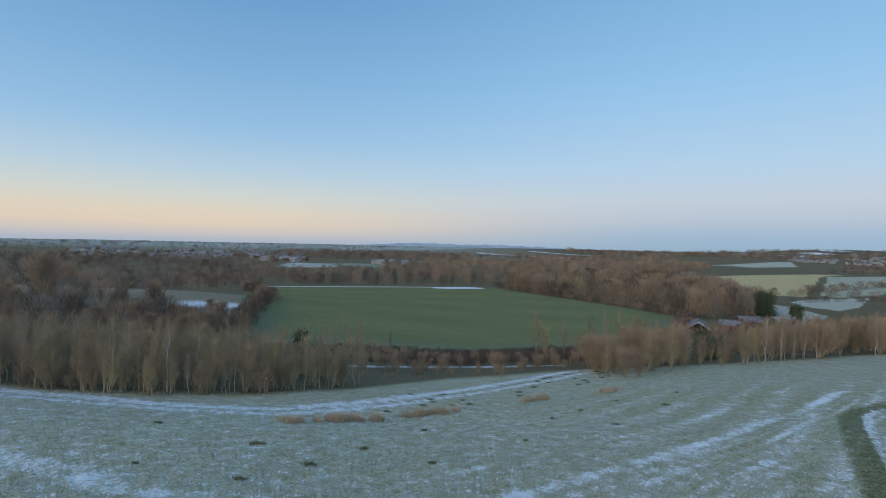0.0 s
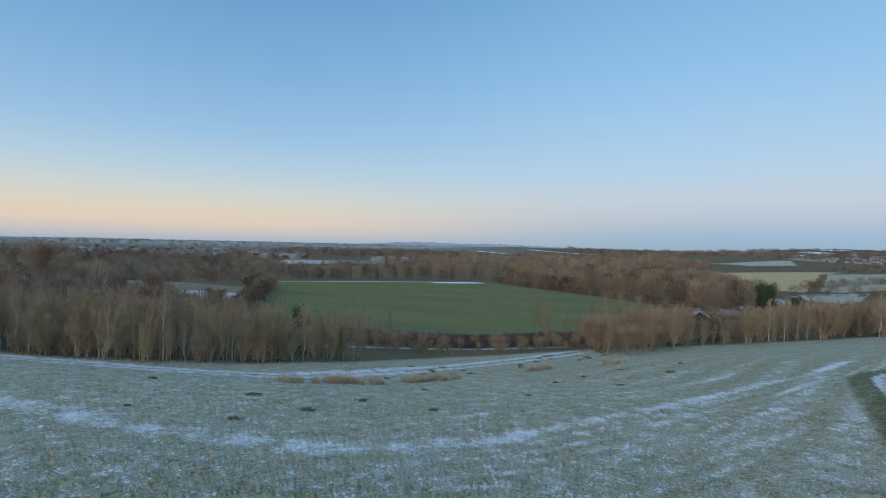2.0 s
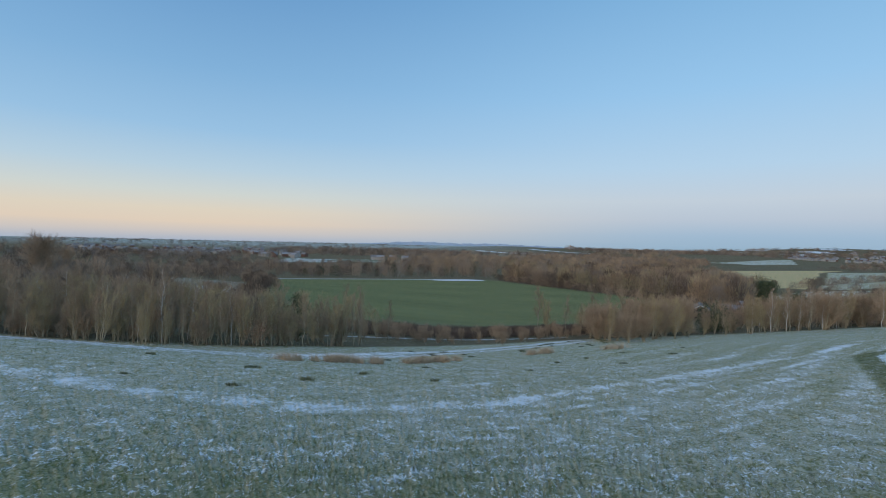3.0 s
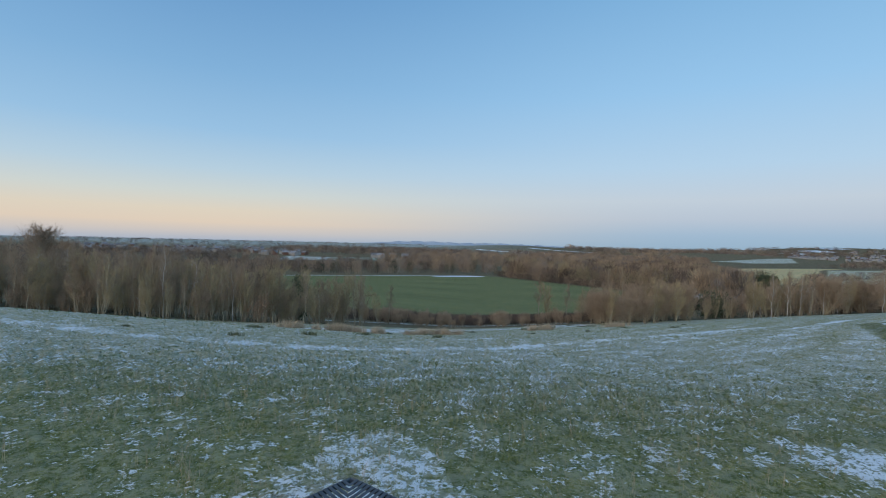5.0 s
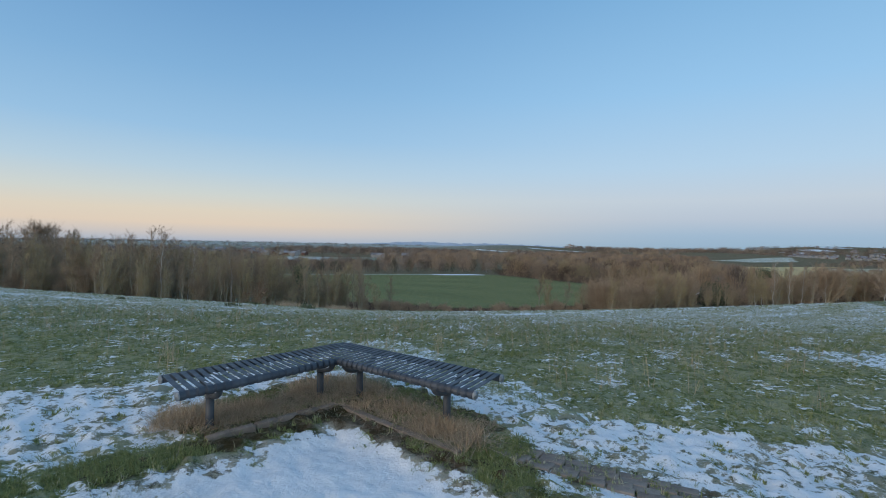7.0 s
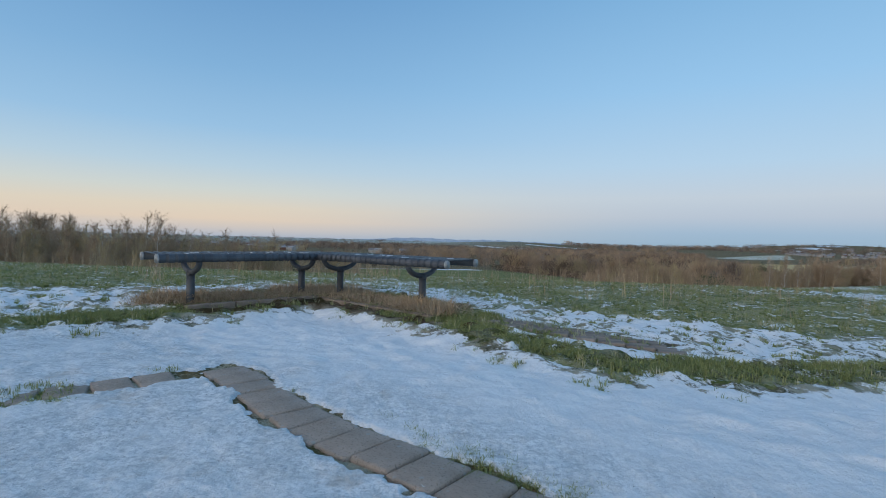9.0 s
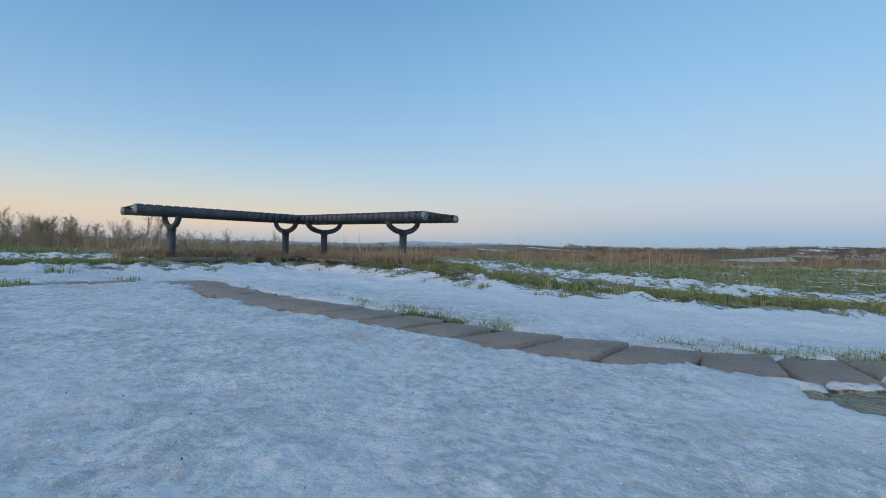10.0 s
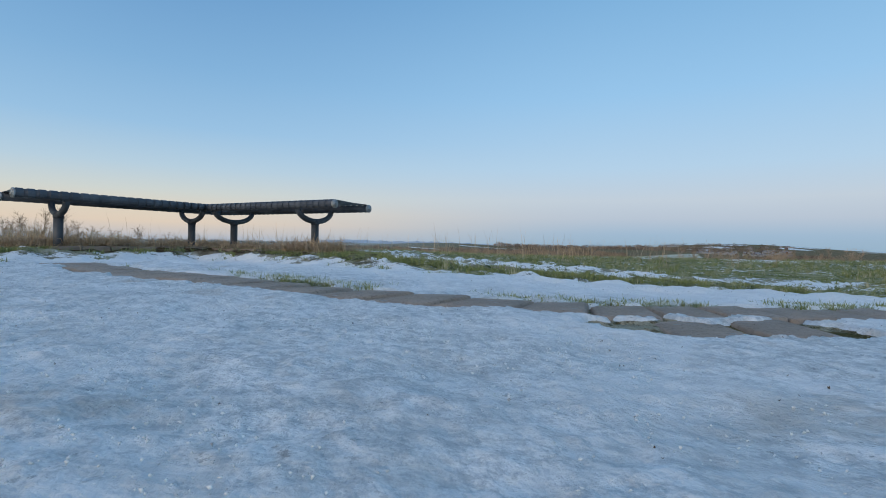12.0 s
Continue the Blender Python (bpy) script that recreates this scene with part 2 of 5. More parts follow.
M_TWIG_OLIVE = bark_material("olive_twigs", (0.311, 0.236, 0.132), (0.449, 0.353, 0.203), 0.8)
M_DEADLEAF = blade_material("russet_leaves", (0.32, 0.20, 0.125), (0.42, 0.28, 0.185))
M_EVERGREEN = blade_material("evergreen_leaves", (0.075, 0.095, 0.055), (0.16, 0.185, 0.10))
M_MASS = wood_mass("far_twig_mass")
M_WALL = two_tone("house_render", (0.408, 0.383, 0.348), (0.510, 0.484, 0.451), 0.6, 0.9, 0.1, 0, 0, 0, 0.0)
M_BRICK = two_tone("house_brick", (0.195, 0.105, 0.075), (0.255, 0.150, 0.112), 0.6, 0.9, 0.1, 0, 0)
M_ROOF = two_tone("frosted_roof_tiles", (0.20, 0.18, 0.17), (0.34, 0.33, 0.33), 0.5, 0.9, 0.1, 0, 0)
M_ROOF2 = two_tone("snowy_roof", (0.294, 0.301, 0.315), (0.420, 0.427, 0.441), 0.4, 0.8, 0.1, 0, 0)
M_TIMBER = two_tone("dark_barn_timber", (0.035, 0.03, 0.027), (0.065, 0.055, 0.05), 2, 0.9, 0.1, 0, 0.2, 0.02)
M_GLASS = Mat("dark_window_glass", 0.08, 0.6).done((0.03, 0.035, 0.04))

# ---- helpers for meshes ----


def mesh_of(name, verts, faces, material, smooth=False):
    me = bpy.data.meshes.new(name)
    me.from_pydata(verts, [], faces)
    me.materials.append(material)
    if smooth:
        me.polygons.foreach_set("use_smooth", [True] * len(me.polygons))
    me.update()
    return me


def child(name, me, parent, label=""):
    ob = new(name, me)
    ob.parent = parent
    return tagged(ob, label)


def part(name, bm, material, parent, label="", smooth=False):
    me = bpy.data.meshes.new(name)
    bm.to_mesh(me)
    bm.free()
    me.materials.append(material)
    if smooth:
        me.polygons.foreach_set("use_smooth", [True] * len(me.polygons))
    return child(name, me, parent, label)


def basis(d):
    d = Vector(d).normalized()
    a = d.orthogonal().normalized()
    return a, d.cross(a)


def tube(verts, faces, pts, radii, sides=6, closed=True):
    """A tapered tube along points, added to the lists."""
    start = len(verts)
    pts = [Vector(p) for p in pts]
    for i, p in enumerate(pts):
        d = pts[min(i + 1, len(pts) - 1)] - pts[max(i - 1, 0)]
        if i == 0:
            a, b = basis(d)
        else:
            d.normalize()
            a = (a - d * a.dot(d)).normalized()
            b = d.cross(a)
        for s in range(sides):
            w = 2 * math.pi * s / sides
            verts.append(tuple(p + (a * math.cos(w) + b * math.sin(w)) * radii[i]))
    for i in range(len(pts) - 1):
        for s in range(sides):
            q = start + i * sides
            faces.append((q + s, q + (s + 1) % sides, q + sides + (s + 1) % sides, q + sides + s))
    if closed:
        faces.append(tuple(start + s for s in reversed(range(sides))))
        faces.append(tuple(start + (len(pts) - 1) * sides + s for s in range(sides)))


def inside(px, py, poly):
    """Which of the points lie in the polygon."""
    ok = np.zeros(px.shape, bool)
    for (x0, y0), (x1, y1) in zip(poly, poly[1:] + poly[:1]):
        if y0 != y1:
            ok ^= ((y0 > py) != (y1 > py)) & (px < (x1 - x0) * (py - y0) / (y1 - y0) + x0)
    return ok


def gap_to(px, py, line):
    """Distance of the points from a polyline."""
    best = np.full(px.shape, 1e9)
    for (x0, y0), (x1, y1) in zip(line, line[1:]):
        dx, dy = x1 - x0, y1 - y0
        t = np.clip(((px - x0) * dx + (py - y0) * dy) / (dx * dx + dy * dy), 0, 1)
        best = np.minimum(best, np.hypot(px - x0 - t * dx, py - y0 - t * dy))
    return best


def sstep(a, b, x):
    t = np.clip((x - a) / (b - a), 0, 1)
    return t * t * (3 - 2 * t)


# ---- the plan of the land ----
# height along the view: the flat hilltop, the slope to the track, the valley with the crop field, the far rise
PROFILE_Y = [-220, -40, 0, 2, 3, 5, 7, 12, 18, 25, 33, 42, 51, 62, 85, 113, 132, 170, 413, 700, 1100, 1600, 2600, 4800]
PROFILE_Z = [-6, -0.5, -0.033, -0.027, -0.03, -0.02, 0, -0.2, -0.9, -1.9, -2.85, -4.4, -6.2, -7.6, -11.2, -15, -17.6, -19, -22, -20, -26, -22, -4, -2]


def height(px, py):
    z = sum(np.interp(py + o, PROFILE_Y, PROFILE_Z) for o in (-1.2, 0.0, 1.2)) / 3
    right = np.minimum(np.where(px > -10, np.sqrt(np.maximum(0, px + 10) ** 2 + 36) - 6, 0), 150)
    z = z + 0.075 * right * sstep(12, 48, py) * (1 - sstep(100, 230, py))
    left = np.minimum(np.maximum(0, -px - 10), 150)
    z = z + (0.025 * sstep(12, 48, py) + 0.03 * sstep(90, 180, py)) * left * (1 - sstep(190, 330, py))
    z = z - 0.026 * np.minimum(np.maximum(0, -px - 20), 260) * sstep(230, 400, py) * (1 - sstep(460, 750, py))
    z = z + 0.013 * np.minimum(left, 60) * sstep(8, 22, py) * (1 - sstep(34, 47, py))
    # the hilltop dips a little to the right of the kerb
    z = z - (0.03 + 0.035 * sstep(2.2, 3.4, py)) * np.clip(px - 0.2, 0, 4) * (1 - sstep(5, 10, py)) * sstep(-3, 0, py)
    # the trodden place lies a little lower than the bed and the grass round it
    near = (np.abs(px) < 10) & (py > 2.5) & (py < 6)
    if near.any():
        qx, qy = px[near], py[near]
        z[near] -= inside(qx, qy, PLAZA_EDGE) * sstep(0, 0.34, gap_to(qx, qy, PLAZA_EDGE)) * (0.06 * sstep(2.6, 3.8, qy) + 0.03 * sstep(4, 5, qy))
    # distant hills: the worked heap ahead and the snowy ridge on the right
    z = z + 22 * np.exp(-(((px - 60) / 330) ** 2 + ((py - 1900) / 220) ** 2))
    z = z + 34 * np.exp(-(((px - 1700) / 480) ** 2 + ((py - 2600) / 420) ** 2))
    z = z + 16 * np.exp(-(((px - 640) / 300) ** 2 + ((py - 1560) / 160) ** 2))
    return z


def level(x, y):
    return float(height(np.array([float(x)]), np.array([float(y)]))[0])


FIELD = [(-74, 131), (-36, 132), (25, 141), (60, 170), (92, 243), (70, 290), (0, 402), (-212, 405)]
FIELD_MARGIN = [(-212, 407), (-100, 408), (-48, 404), (-30, 398), (-12, 398)]
TRACK = [(-70, 48), (-53.8, 47), (-44, 47.5), (-34, 47), (-24, 49.5), (-15.7, 57.5), (-6, 70), (8, 87), (19, 100), (30, 112)]
TRACK_LOW = [(-60, 43.8), (-41, 44.3), (-31.7, 44.5), (-22, 46.8), (-11.6, 58), (2.6, 74), (17, 92)]
HILL_PATH = [(22.6, 27), (26.1, 33.5), (28.8, 38.4), (31.8, 43.7), (35.6, 49.6), (38.2, 52.2), (44, 55.5), (60, 58)]
STREAK = [(-40, 29), (-31, 27.6), (-20.3, 24.4), (-13.6, 23.8), (-7.3, 23.6), (0.6, 26.6), (8.7, 33), (19.8, 41.8), (29, 50.6), (45, 66)]
PLAZA_EDGE = [(-6.5, -0.6), (-2.94, 3.38), (-2.3, 4.04), (-1.83, 4.72), (-1.5, 5.27), (-1.27, 5.18), (-0.76, 4.78), (-0.1, 4.25), (0.5, 3.55), (0.88, 3.28), (1.35, 3.33), (1.82, 3.46), (2.56, 3.85), (5.5, 4.6), (9, 3.5), (9, -9), (-6.5, -9)]
SIDE_STRIP = [(0.05, 4.3), (0.33, 4.0), (0.72, 3.76), (1.2, 3.62), (1.75, 3.8), (2.3, 3.92), (2.85, 4.2), (3.6, 4.5)]
SNOW_RIGHT = [(0.3, 4.5), (0.28, 5.0), (0.47, 5.65), (1.1, 5.8), (1.86, 5.72), (2.84, 5.7), (3.5, 5.75), (4.4, 6.2), (5.8, 5.8), (3.4, 4.6), (2.4, 4.1), (1.75, 3.95), (1.2, 3.85), (0.7, 4.05)]
SNOW_LEFT = [(-7, 4.4), (-5, 5.6), (-3.6, 6.2), (-2.9, 7.0), (-1.9, 7.7), (-0.9, 6.9), (0.3, 5.9), (0.25, 5.4), (-0.7, 6.0), (-1.8, 6.9), (-2.7, 5.9), (-3.3, 5.1), (-3.05, 4.6), (-3.7, 3.9), (-5.4, 2.6)]
SNOW_BACK = [(-3.3, 6.6), (-3.0, 7.9), (-2.6, 9.0), (-2.1, 9.6), (-1.4, 9.2), (-0.8, 8.1), (-0.2, 7.0), (0.9, 6.2), (0.3, 5.8), (-0.7, 6.6), (-1.7, 7.2), (-2.3, 6.9)]
BED = [(-1.57, 5.6), (-2.45, 4.5), (-3.15, 5.05), (-2.2, 6.5), (-1.75, 6.75), (-0.6, 6.05), (0.1, 5.3), (-0.3, 4.72)]
# middle lines of the rows of setts
KERB_LINE = [(-1.06, 2.87), (-0.465, 2.315), (-0.18, 2.105), (0.03, 1.985), (0.27, 1.83), (0.42, 1.745), (0.575, 1.675), (0.735, 1.628), (0.922, 1.605), (1.12, 1.61), (1.33, 1.655), (1.9, 1.8), (3.2, 2.1)]
KERB_SECOND = [(1.08, 1.398), (1.2, 1.405), (1.45, 1.468)]
KERB_LEFT = [(-1.19, 2.69), (-1.45, 2.4), (-1.68, 2.25), (-2.3, 1.72), (-3.4, 0.75)]
PAVED = [(-0.1, 4.82), (0.57, 4.56), (1.4, 4.30)]
CLEARING = [(-230, 150), (-95, 170), (-105, 235), (-260, 250)]
PASTURES = [([(258, 645), (508, 850), (560, 860), (440, 720), (240, 410), (205, 416), (215, 500)], (0.98, 0.72, 0.42), 0.27),
            ([(455, 730), (600, 826), (700, 826), (345, 466), (268, 413), (256, 418)], (0.62, 0.57, 0.42), 0.43),
            ([(200, 357), (229, 387), (290, 416), (225, 330), (197, 305), (190, 330)], (0.62, 0.56, 0.46), 0.45),
            ([(176, 349), (180, 316), (172, 274), (136, 223), (130, 236), (158, 320)], (0.52, 0.44, 0.33), 0.45),
            ([(516, 1276), (677, 1392), (823, 1477), (740, 1298), (607, 1221)], (0.6, 0.56, 0.46), 0.455),
            ([(-300, 640), (-225, 660), (-225, 780), (-330, 760)], (0.28, 0.28, 0.2), 0.48),
            ([(-245, 690), (-130, 660), (-150, 800), (-260, 830)], (0.22, 0.27, 0.19), 0.42)]


def land(px, py):
    """Albedo of the bare ground (haze painted in far off), cover of snow, frost on the grass and trodden ice, for
    arrays of places.
    """
    d = np.hypot(px, py)
    tint = np.empty(px.shape + (3,))
    near = np.clip(1 - sstep(8, 17, py), 0, 1)[..., None]
    tint[:] = np.array((0.43, 0.40, 0.25))
    tint = tint * (1 - near) + np.array((0.28, 0.30, 0.135)) * near
    snow = 0.415 + 0.017 * sstep(9, 17, py) * (1 - sstep(48, 62, py))
    frost = 0.3 + 0.42 * sstep(10, 20, py)
    ice = np.zeros(px.shape)

    def lay(mask, colour=None, s=None, f=None):
        nonlocal tint, snow, frost
        if colour is not None:
            tint = tint * (1 - mask[..., None]) + np.array(colour) * mask[..., None]
        if s is not None:
            snow = snow * (1 - mask) + s * mask
        if f is not None:
            frost = frost * (1 - mask) + f * mask

    # wide streaks of snow across the slope
    gap = gap_to(px, py, STREAK)
    broken = 0.62 + 0.3 * np.sin(px * 0.9) * np.sin(px * 0.37 + 1) + 0.15 * np.sin(px * 2.3 + py)
    lay((1 - sstep(0.2, 1.7 - 0.9 * sstep(-4, 6, px), gap)) * broken, None, 0.555 + 0.01 * sstep(-4, 6, px), None)
    # fine rows beside them, running the same way
    below = sstep(0.5, 2, px - np.interp(py, [24, 26.6, 33, 41.8, 50.6, 66], [-7, 0.6, 8.7, 19.8, 29, 45])) * (1 - sstep(5, 14, gap))
    fine = np.sin(gap * 5.2 + 0.8 * np.sin(px * 0.5)) * (0.5 + 0.5 * np.sin(px * 0.7 + 2.1 * np.sin(py * 0.4)))
    snow = snow + below * (0.045 * fine + 0.012)
    for k in (-2, 1, 3):
        lay((1 - sstep(0.1, 0.5, gap_to(px - 2.6 * k, py + 1.3 * k, STREAK[5:]))) * np.clip(0.1 + 0.75 * np.sin(px * 0.5 + 2 * k), 0, 1), None, 0.53, None)
    lay((1 - sstep(0.7, 1.5, gap_to(px + 0.9, py - 0.4, HILL_PATH))) * 0.85, (0.19, 0.205, 0.095), 0.34, 0.2)
    lay(1 - sstep(0.25, 0.5, gap_to(px, py, HILL_PATH)), (0.30, 0.285, 0.25), 0.50, 0.6)
    lay(1 - sstep(0.8, 1.8, gap_to(px, py, TRACK)), (0.24, 0.215, 0.16), 0.535, 0.5)
    lay(1 - sstep(0.5, 1.3, gap_to(px, py, TRACK_LOW)), (0.24, 0.215, 0.16), 0.53, 0.5)
    # old mowing rows on the shoulder of the hill
    rows = np.sin((px * 0.62 - py * 0.5) * 1.9 + 0.7 * np.sin(px * 0.21)) * sstep(10, 24, px + 0.1 * py) * sstep(20, 28, py) * (1 - sstep(60, 80, py))
    snow = snow + 0.035 * rows
    # beyond the track: scrub and leaf litter
    wood = sstep(0, 5, py - np.interp(px, [-90, -50, -30, -20, -8, 20, 45, 90], [48, 48.5, 54, 63, 84, 96, 98, 112]))
    lay(wood, (0.26, 0.20, 0.145), 0.34, 0.12)
    lay(sstep(330, 420, py), (0.29, 0.235, 0.18), 0.28, 0.1)
    # frosty far plain on the left, distance haze painted in as blue-grey tint
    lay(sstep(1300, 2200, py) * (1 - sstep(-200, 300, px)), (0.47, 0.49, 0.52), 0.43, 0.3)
    lay(inside(px, py, CLEARING) * 1.0, (0.36, 0.275, 0.21), 0.40, 0.2)
    lay((1 - sstep(5, 15, np.hypot((px + 112) / 1.5, py - 186))) * 1.0, None, 0.56, None)
    lay((1 - sstep(1.0, 2.6, gap_to(px, py, [(-32, 92), (-8, 106), (14, 106)]))) * 0.9, None, 0.52, None)
    crop = inside(px, py, FIELD)
    lay(crop * 1.0, (0.315, 0.32, 0.175), 0.28, 0.08)
    tint = tint * (1 + (crop * (0.04 * np.sin(py * 0.55 + 0.02 * px) + 0.08 * np.sin(py * 0.13 + 0.5) * np.sin(px * 0.05)))[..., None])
    edge = gap_to(px, py, FIELD + FIELD[:1])
    lay(crop * (1 - sstep(4, 26, edge)) * (py < 240), (0.20, 0.225, 0.13), 0.39, 0.25)
    lay(1 - sstep(1.6, 3.4, gap_to(px, py, FIELD_MARGIN)), (0.2, 0.2, 0.18), 0.6, 0.5)
    lay((1 - sstep(0.7, 1.0, np.hypot((px + 30) / 24, (py - 398) / 11))) * 1.0, None, 0.98, None)
    for poly, colour, s in PASTURES:
        lay(inside(px, py, poly) * 1.0, colour, s, 0.3)
    far = sstep(2000, 2300, py) * sstep(1000, 1300, px)
    lay(far * (np.sin(px * 0.021) * np.sin(py * 0.017 + px * 0.006) > 0.42), (0.4, 0.38, 0.33), 0.62, 0.5)
    # the bare worked heap with its tracks
    lay((1 - sstep(0.7, 1.0, np.hypot((px - 20) / 190, (py - 1560) / 210))) * 1.0, (0.40, 0.33, 0.27), 0.33, 0.2)
    lay(1 - sstep(6, 12, gap_to(px, py, [(-60, 1700), (20, 1640), (130, 1600), (240, 1560)])), None, 0.95, None)
    lay(1 - sstep(5, 9, gap_to(px, py, [(120, 1780), (200, 1740), (330, 1690)])), None, 0.95, None)
    # round the bench, with ragged outlines
    fx, fy = px, py
    px = fx + 0.05 * np.sin(fy * 7 + 2 * np.sin(fx * 3)) + 0.035 * np.sin(fy * 19 + fx * 5) + 0.02 * np.sin(fy * 41 - fx * 13)
    py = fy + 0.05 * np.sin(fx * 8 + 1.7 * np.sin(fy * 4)) + 0.035 * np.sin(fx * 21 + fy * 6) + 0.02 * np.sin(fx * 47 - fy * 9)
    lay(inside(px, py, SNOW_RIGHT) * 1.0, (0.17, 0.165, 0.085), 0.53, 0.4)
    lay(inside(px, py, SNOW_LEFT) * 1.0, (0.17, 0.165, 0.085), 0.535, 0.4)
    lay((1 - sstep(0.6, 1.3, np.hypot((px - 6.5) / 1.3, (py - 9.5) / 0.9))) * 1.0, None, 0.52, None)
    lay((1 - sstep(0.5, 1.7, gap_to(px, py, [(-3.1, 5.0), (-2.0, 6.75), (-1.75, 6.85), (0.3, 5.5)]))) * 0.9, None, 0.515, None)
    lay(inside(px, py, SNOW_BACK) * 1.0, None, 0.497, 0.5)
    plaza = inside(px, py, PLAZA_EDGE)
    lay(plaza * 1.0, (0.20, 0.18, 0.15), 0.47 + 0.53 * sstep(0.02, 0.6, gap_to(px, py, PLAZA_EDGE)), 0.5)
    lay(1 - sstep(0.14, 0.26, gap_to(px, py, PAVED)), (0.15, 0.13, 0.10), 0.44, 0.1)
    ice = plaza * (1 - sstep(2.2, 3.0, py + 0.62 * px))
    lay(1 - sstep(0.16, 0.26, gap_to(px, py, SIDE_STRIP)), (0.16, 0.165, 0.08), 0.39, 0.2)
    bed = inside(px, py, BED)
    lay(bed * 1.0, (0.22, 0.17, 0.11), 0.22, 0.1)
    lay(1 - sstep(0.12, 0.25, gap_to(px, py, [(-2.75, 3.95), (-2.4, 4.35), (-1.58, 5.45), (-0.35, 4.62), (0.05, 4.4)])), (0.14, 0.10, 0.07), 0.25, 0.1)
    return tint, np.clip(snow, 0, 1), frost, ice


def build_ground():
    """One sheet round the hilltop: rings that widen with distance, closer set ahead."""
    rings = np.concatenate([0.12 * (6 / 0.12) ** (np.arange(0, 430) / 430), 6 * (4700 / 6) ** (np.arange(0, 330) / 329), np.arange(385, 470, 1.4), np.arange(640, 760, 5), np.arange(1450, 1800, 9), np.arange(2350, 3050, 22)])
    rings = np.unique(np.round(rings, 5))
    ahead = np.linspace(radians(28), radians(152), 620)
    back = np.linspace(radians(152), radians(388), 92)[1:-1]
    ang = np.concatenate([ahead, back])
    R, A = np.meshgrid(rings, ang, indexing="ij")
    X, Y = 0.5 + R * np.cos(A), 0.3 + R * np.sin(A)
    Z = height(X, Y)
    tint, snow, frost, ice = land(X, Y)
    rng = np.random.default_rng(4)
    # lumps of turf and trodden snow
    lump = sum(a * np.sin(X * f + p) * np.sin(Y * f * 1.1 + 2 * p) for a, f, p in ((0.012, 3.1, 0.3), (0.008, 7.3, 1.2), (0.005, 17, 2.2)))
    k1, k2, k3 = gap_to(X, Y, KERB_LINE), gap_to(X, Y, KERB_SECOND), gap_to(X, Y, KERB_LEFT)
    k4 = gap_to(X, Y, PAVED)
    calm = (1 - 0.6 * inside(X, Y, PLAZA_EDGE)) * sstep(0.08, 0.45, np.minimum(np.minimum(k1, k2), np.minimum(k3, k4 - 0.1)))
    Z = Z + lump * calm * (1 - sstep(30, 60, R))
    Z = Z + rng.uniform(-1, 1, Z.shape) * 0.06 * sstep(5.5, 16, Y) * (1 - sstep(60, 100, R))
    Z = Z - 0.014 * (1 - sstep(0.15, 0.3, k4))
    # the snow sheet ends raggedly over the setts
    rag = sum(a * np.sin(X * f + p + 1.5 * np.sin(Y * f * 0.7)) * np.sin(Y * f * 1.2 + p) for a, f, p in ((0.022, 5, 0.4), (0.022, 13, 1.9), (0.016, 37, 0.8), (0.010, 83, 2.8)))
    inner = Y < np.interp(X, [p[0] for p in KERB_LINE], [p[1] for p in KERB_LINE])
    rag = rag + 0.13 * inner * np.maximum(0, np.sin(X * 11.3 + 1.0) * np.sin(X * 4.1 + 2.0) + 0.35 * np.sin(X * 31 + Y * 9) - 0.45)
    bare = np.maximum(np.maximum(1 - sstep(0.099, 0.116, k1 + rag), 1 - sstep(0.085, 0.105, k2 + 1.2 * rag)), 1 - sstep(0.085, 0.11, k3 + 1.3 * rag))
    Z = Z + inside(X, Y, PLAZA_EDGE) * (0.007 - 0.016 * bare) * (1 - sstep(5.5, 6.5, R))
    snow = snow - 0.8 * bare * inside(X, Y, PLAZA_EDGE)
    tint = tint * (1 - bare[..., None]) + np.array((0.24, 0.20, 0.13)) * bare[..., None]
    wr = np.random.default_rng(9)
    rough = np.zeros(X.shape)
    near = R < 9
    for i in range(64):
        wl = 0.013 * 1.10 ** (i % 32)
        d, ph = wr.uniform(0, 2 * np.pi), wr.uniform(0, 6.28)
        u = X[near] * np.cos(d) + Y[near] * np.sin(d)
        rough[near] += (0.007 if wl < 0.05 else 0.0026) * wl * np.sin(6.283 * u / wl + ph)
    turf = np.zeros(X.shape)
    for i in range(26):
        wl = 0.11 * 1.1 ** (i % 13)
        d, ph = wr.uniform(0, 2 * np.pi), wr.uniform(0, 6.28)
        turf[near] += 0.016 * wl * np.sin(6.283 * (X[near] * np.cos(d) + Y[near] * np.sin(d)) / wl + ph)
    Z = Z + turf * (1 - sstep(6, 9, R)) * (1 - inside(X, Y, PLAZA_EDGE) * (0.93 - 0.4 * sstep(2.4, 2.9, Y + 0.3 * X))) * sstep(0.2, 0.4, k4)
    Z = Z + rough * (1 - sstep(5, 9, R)) * (1 - 0.5 * bare)
    n, m = X.shape
    V = np.stack([X, Y, Z], -1).reshape(-1, 3)
    V = np.vstack([V, [[0.5, 0.3, float(Z[0].mean())]]])
    i, j = np.meshgrid(np.arange(n - 1), np.arange(m), indexing="ij")
    q = np.stack([i * m + j, (i + 1) * m + j, (i + 1) * m + (j + 1) % m, i * m + (j + 1) % m], -1).reshape(-1, 4)
    fan = np.stack([np.full(m, n * m), np.arange(m), (np.arange(m) + 1) % m], -1)
    me = bpy.data.meshes.new("ground")
    me.vertices.add(len(V))
    me.vertices.foreach_set("co", V.ravel())
    loops = np.concatenate([q.ravel(), fan.ravel()])
    me.loops.add(len(loops))
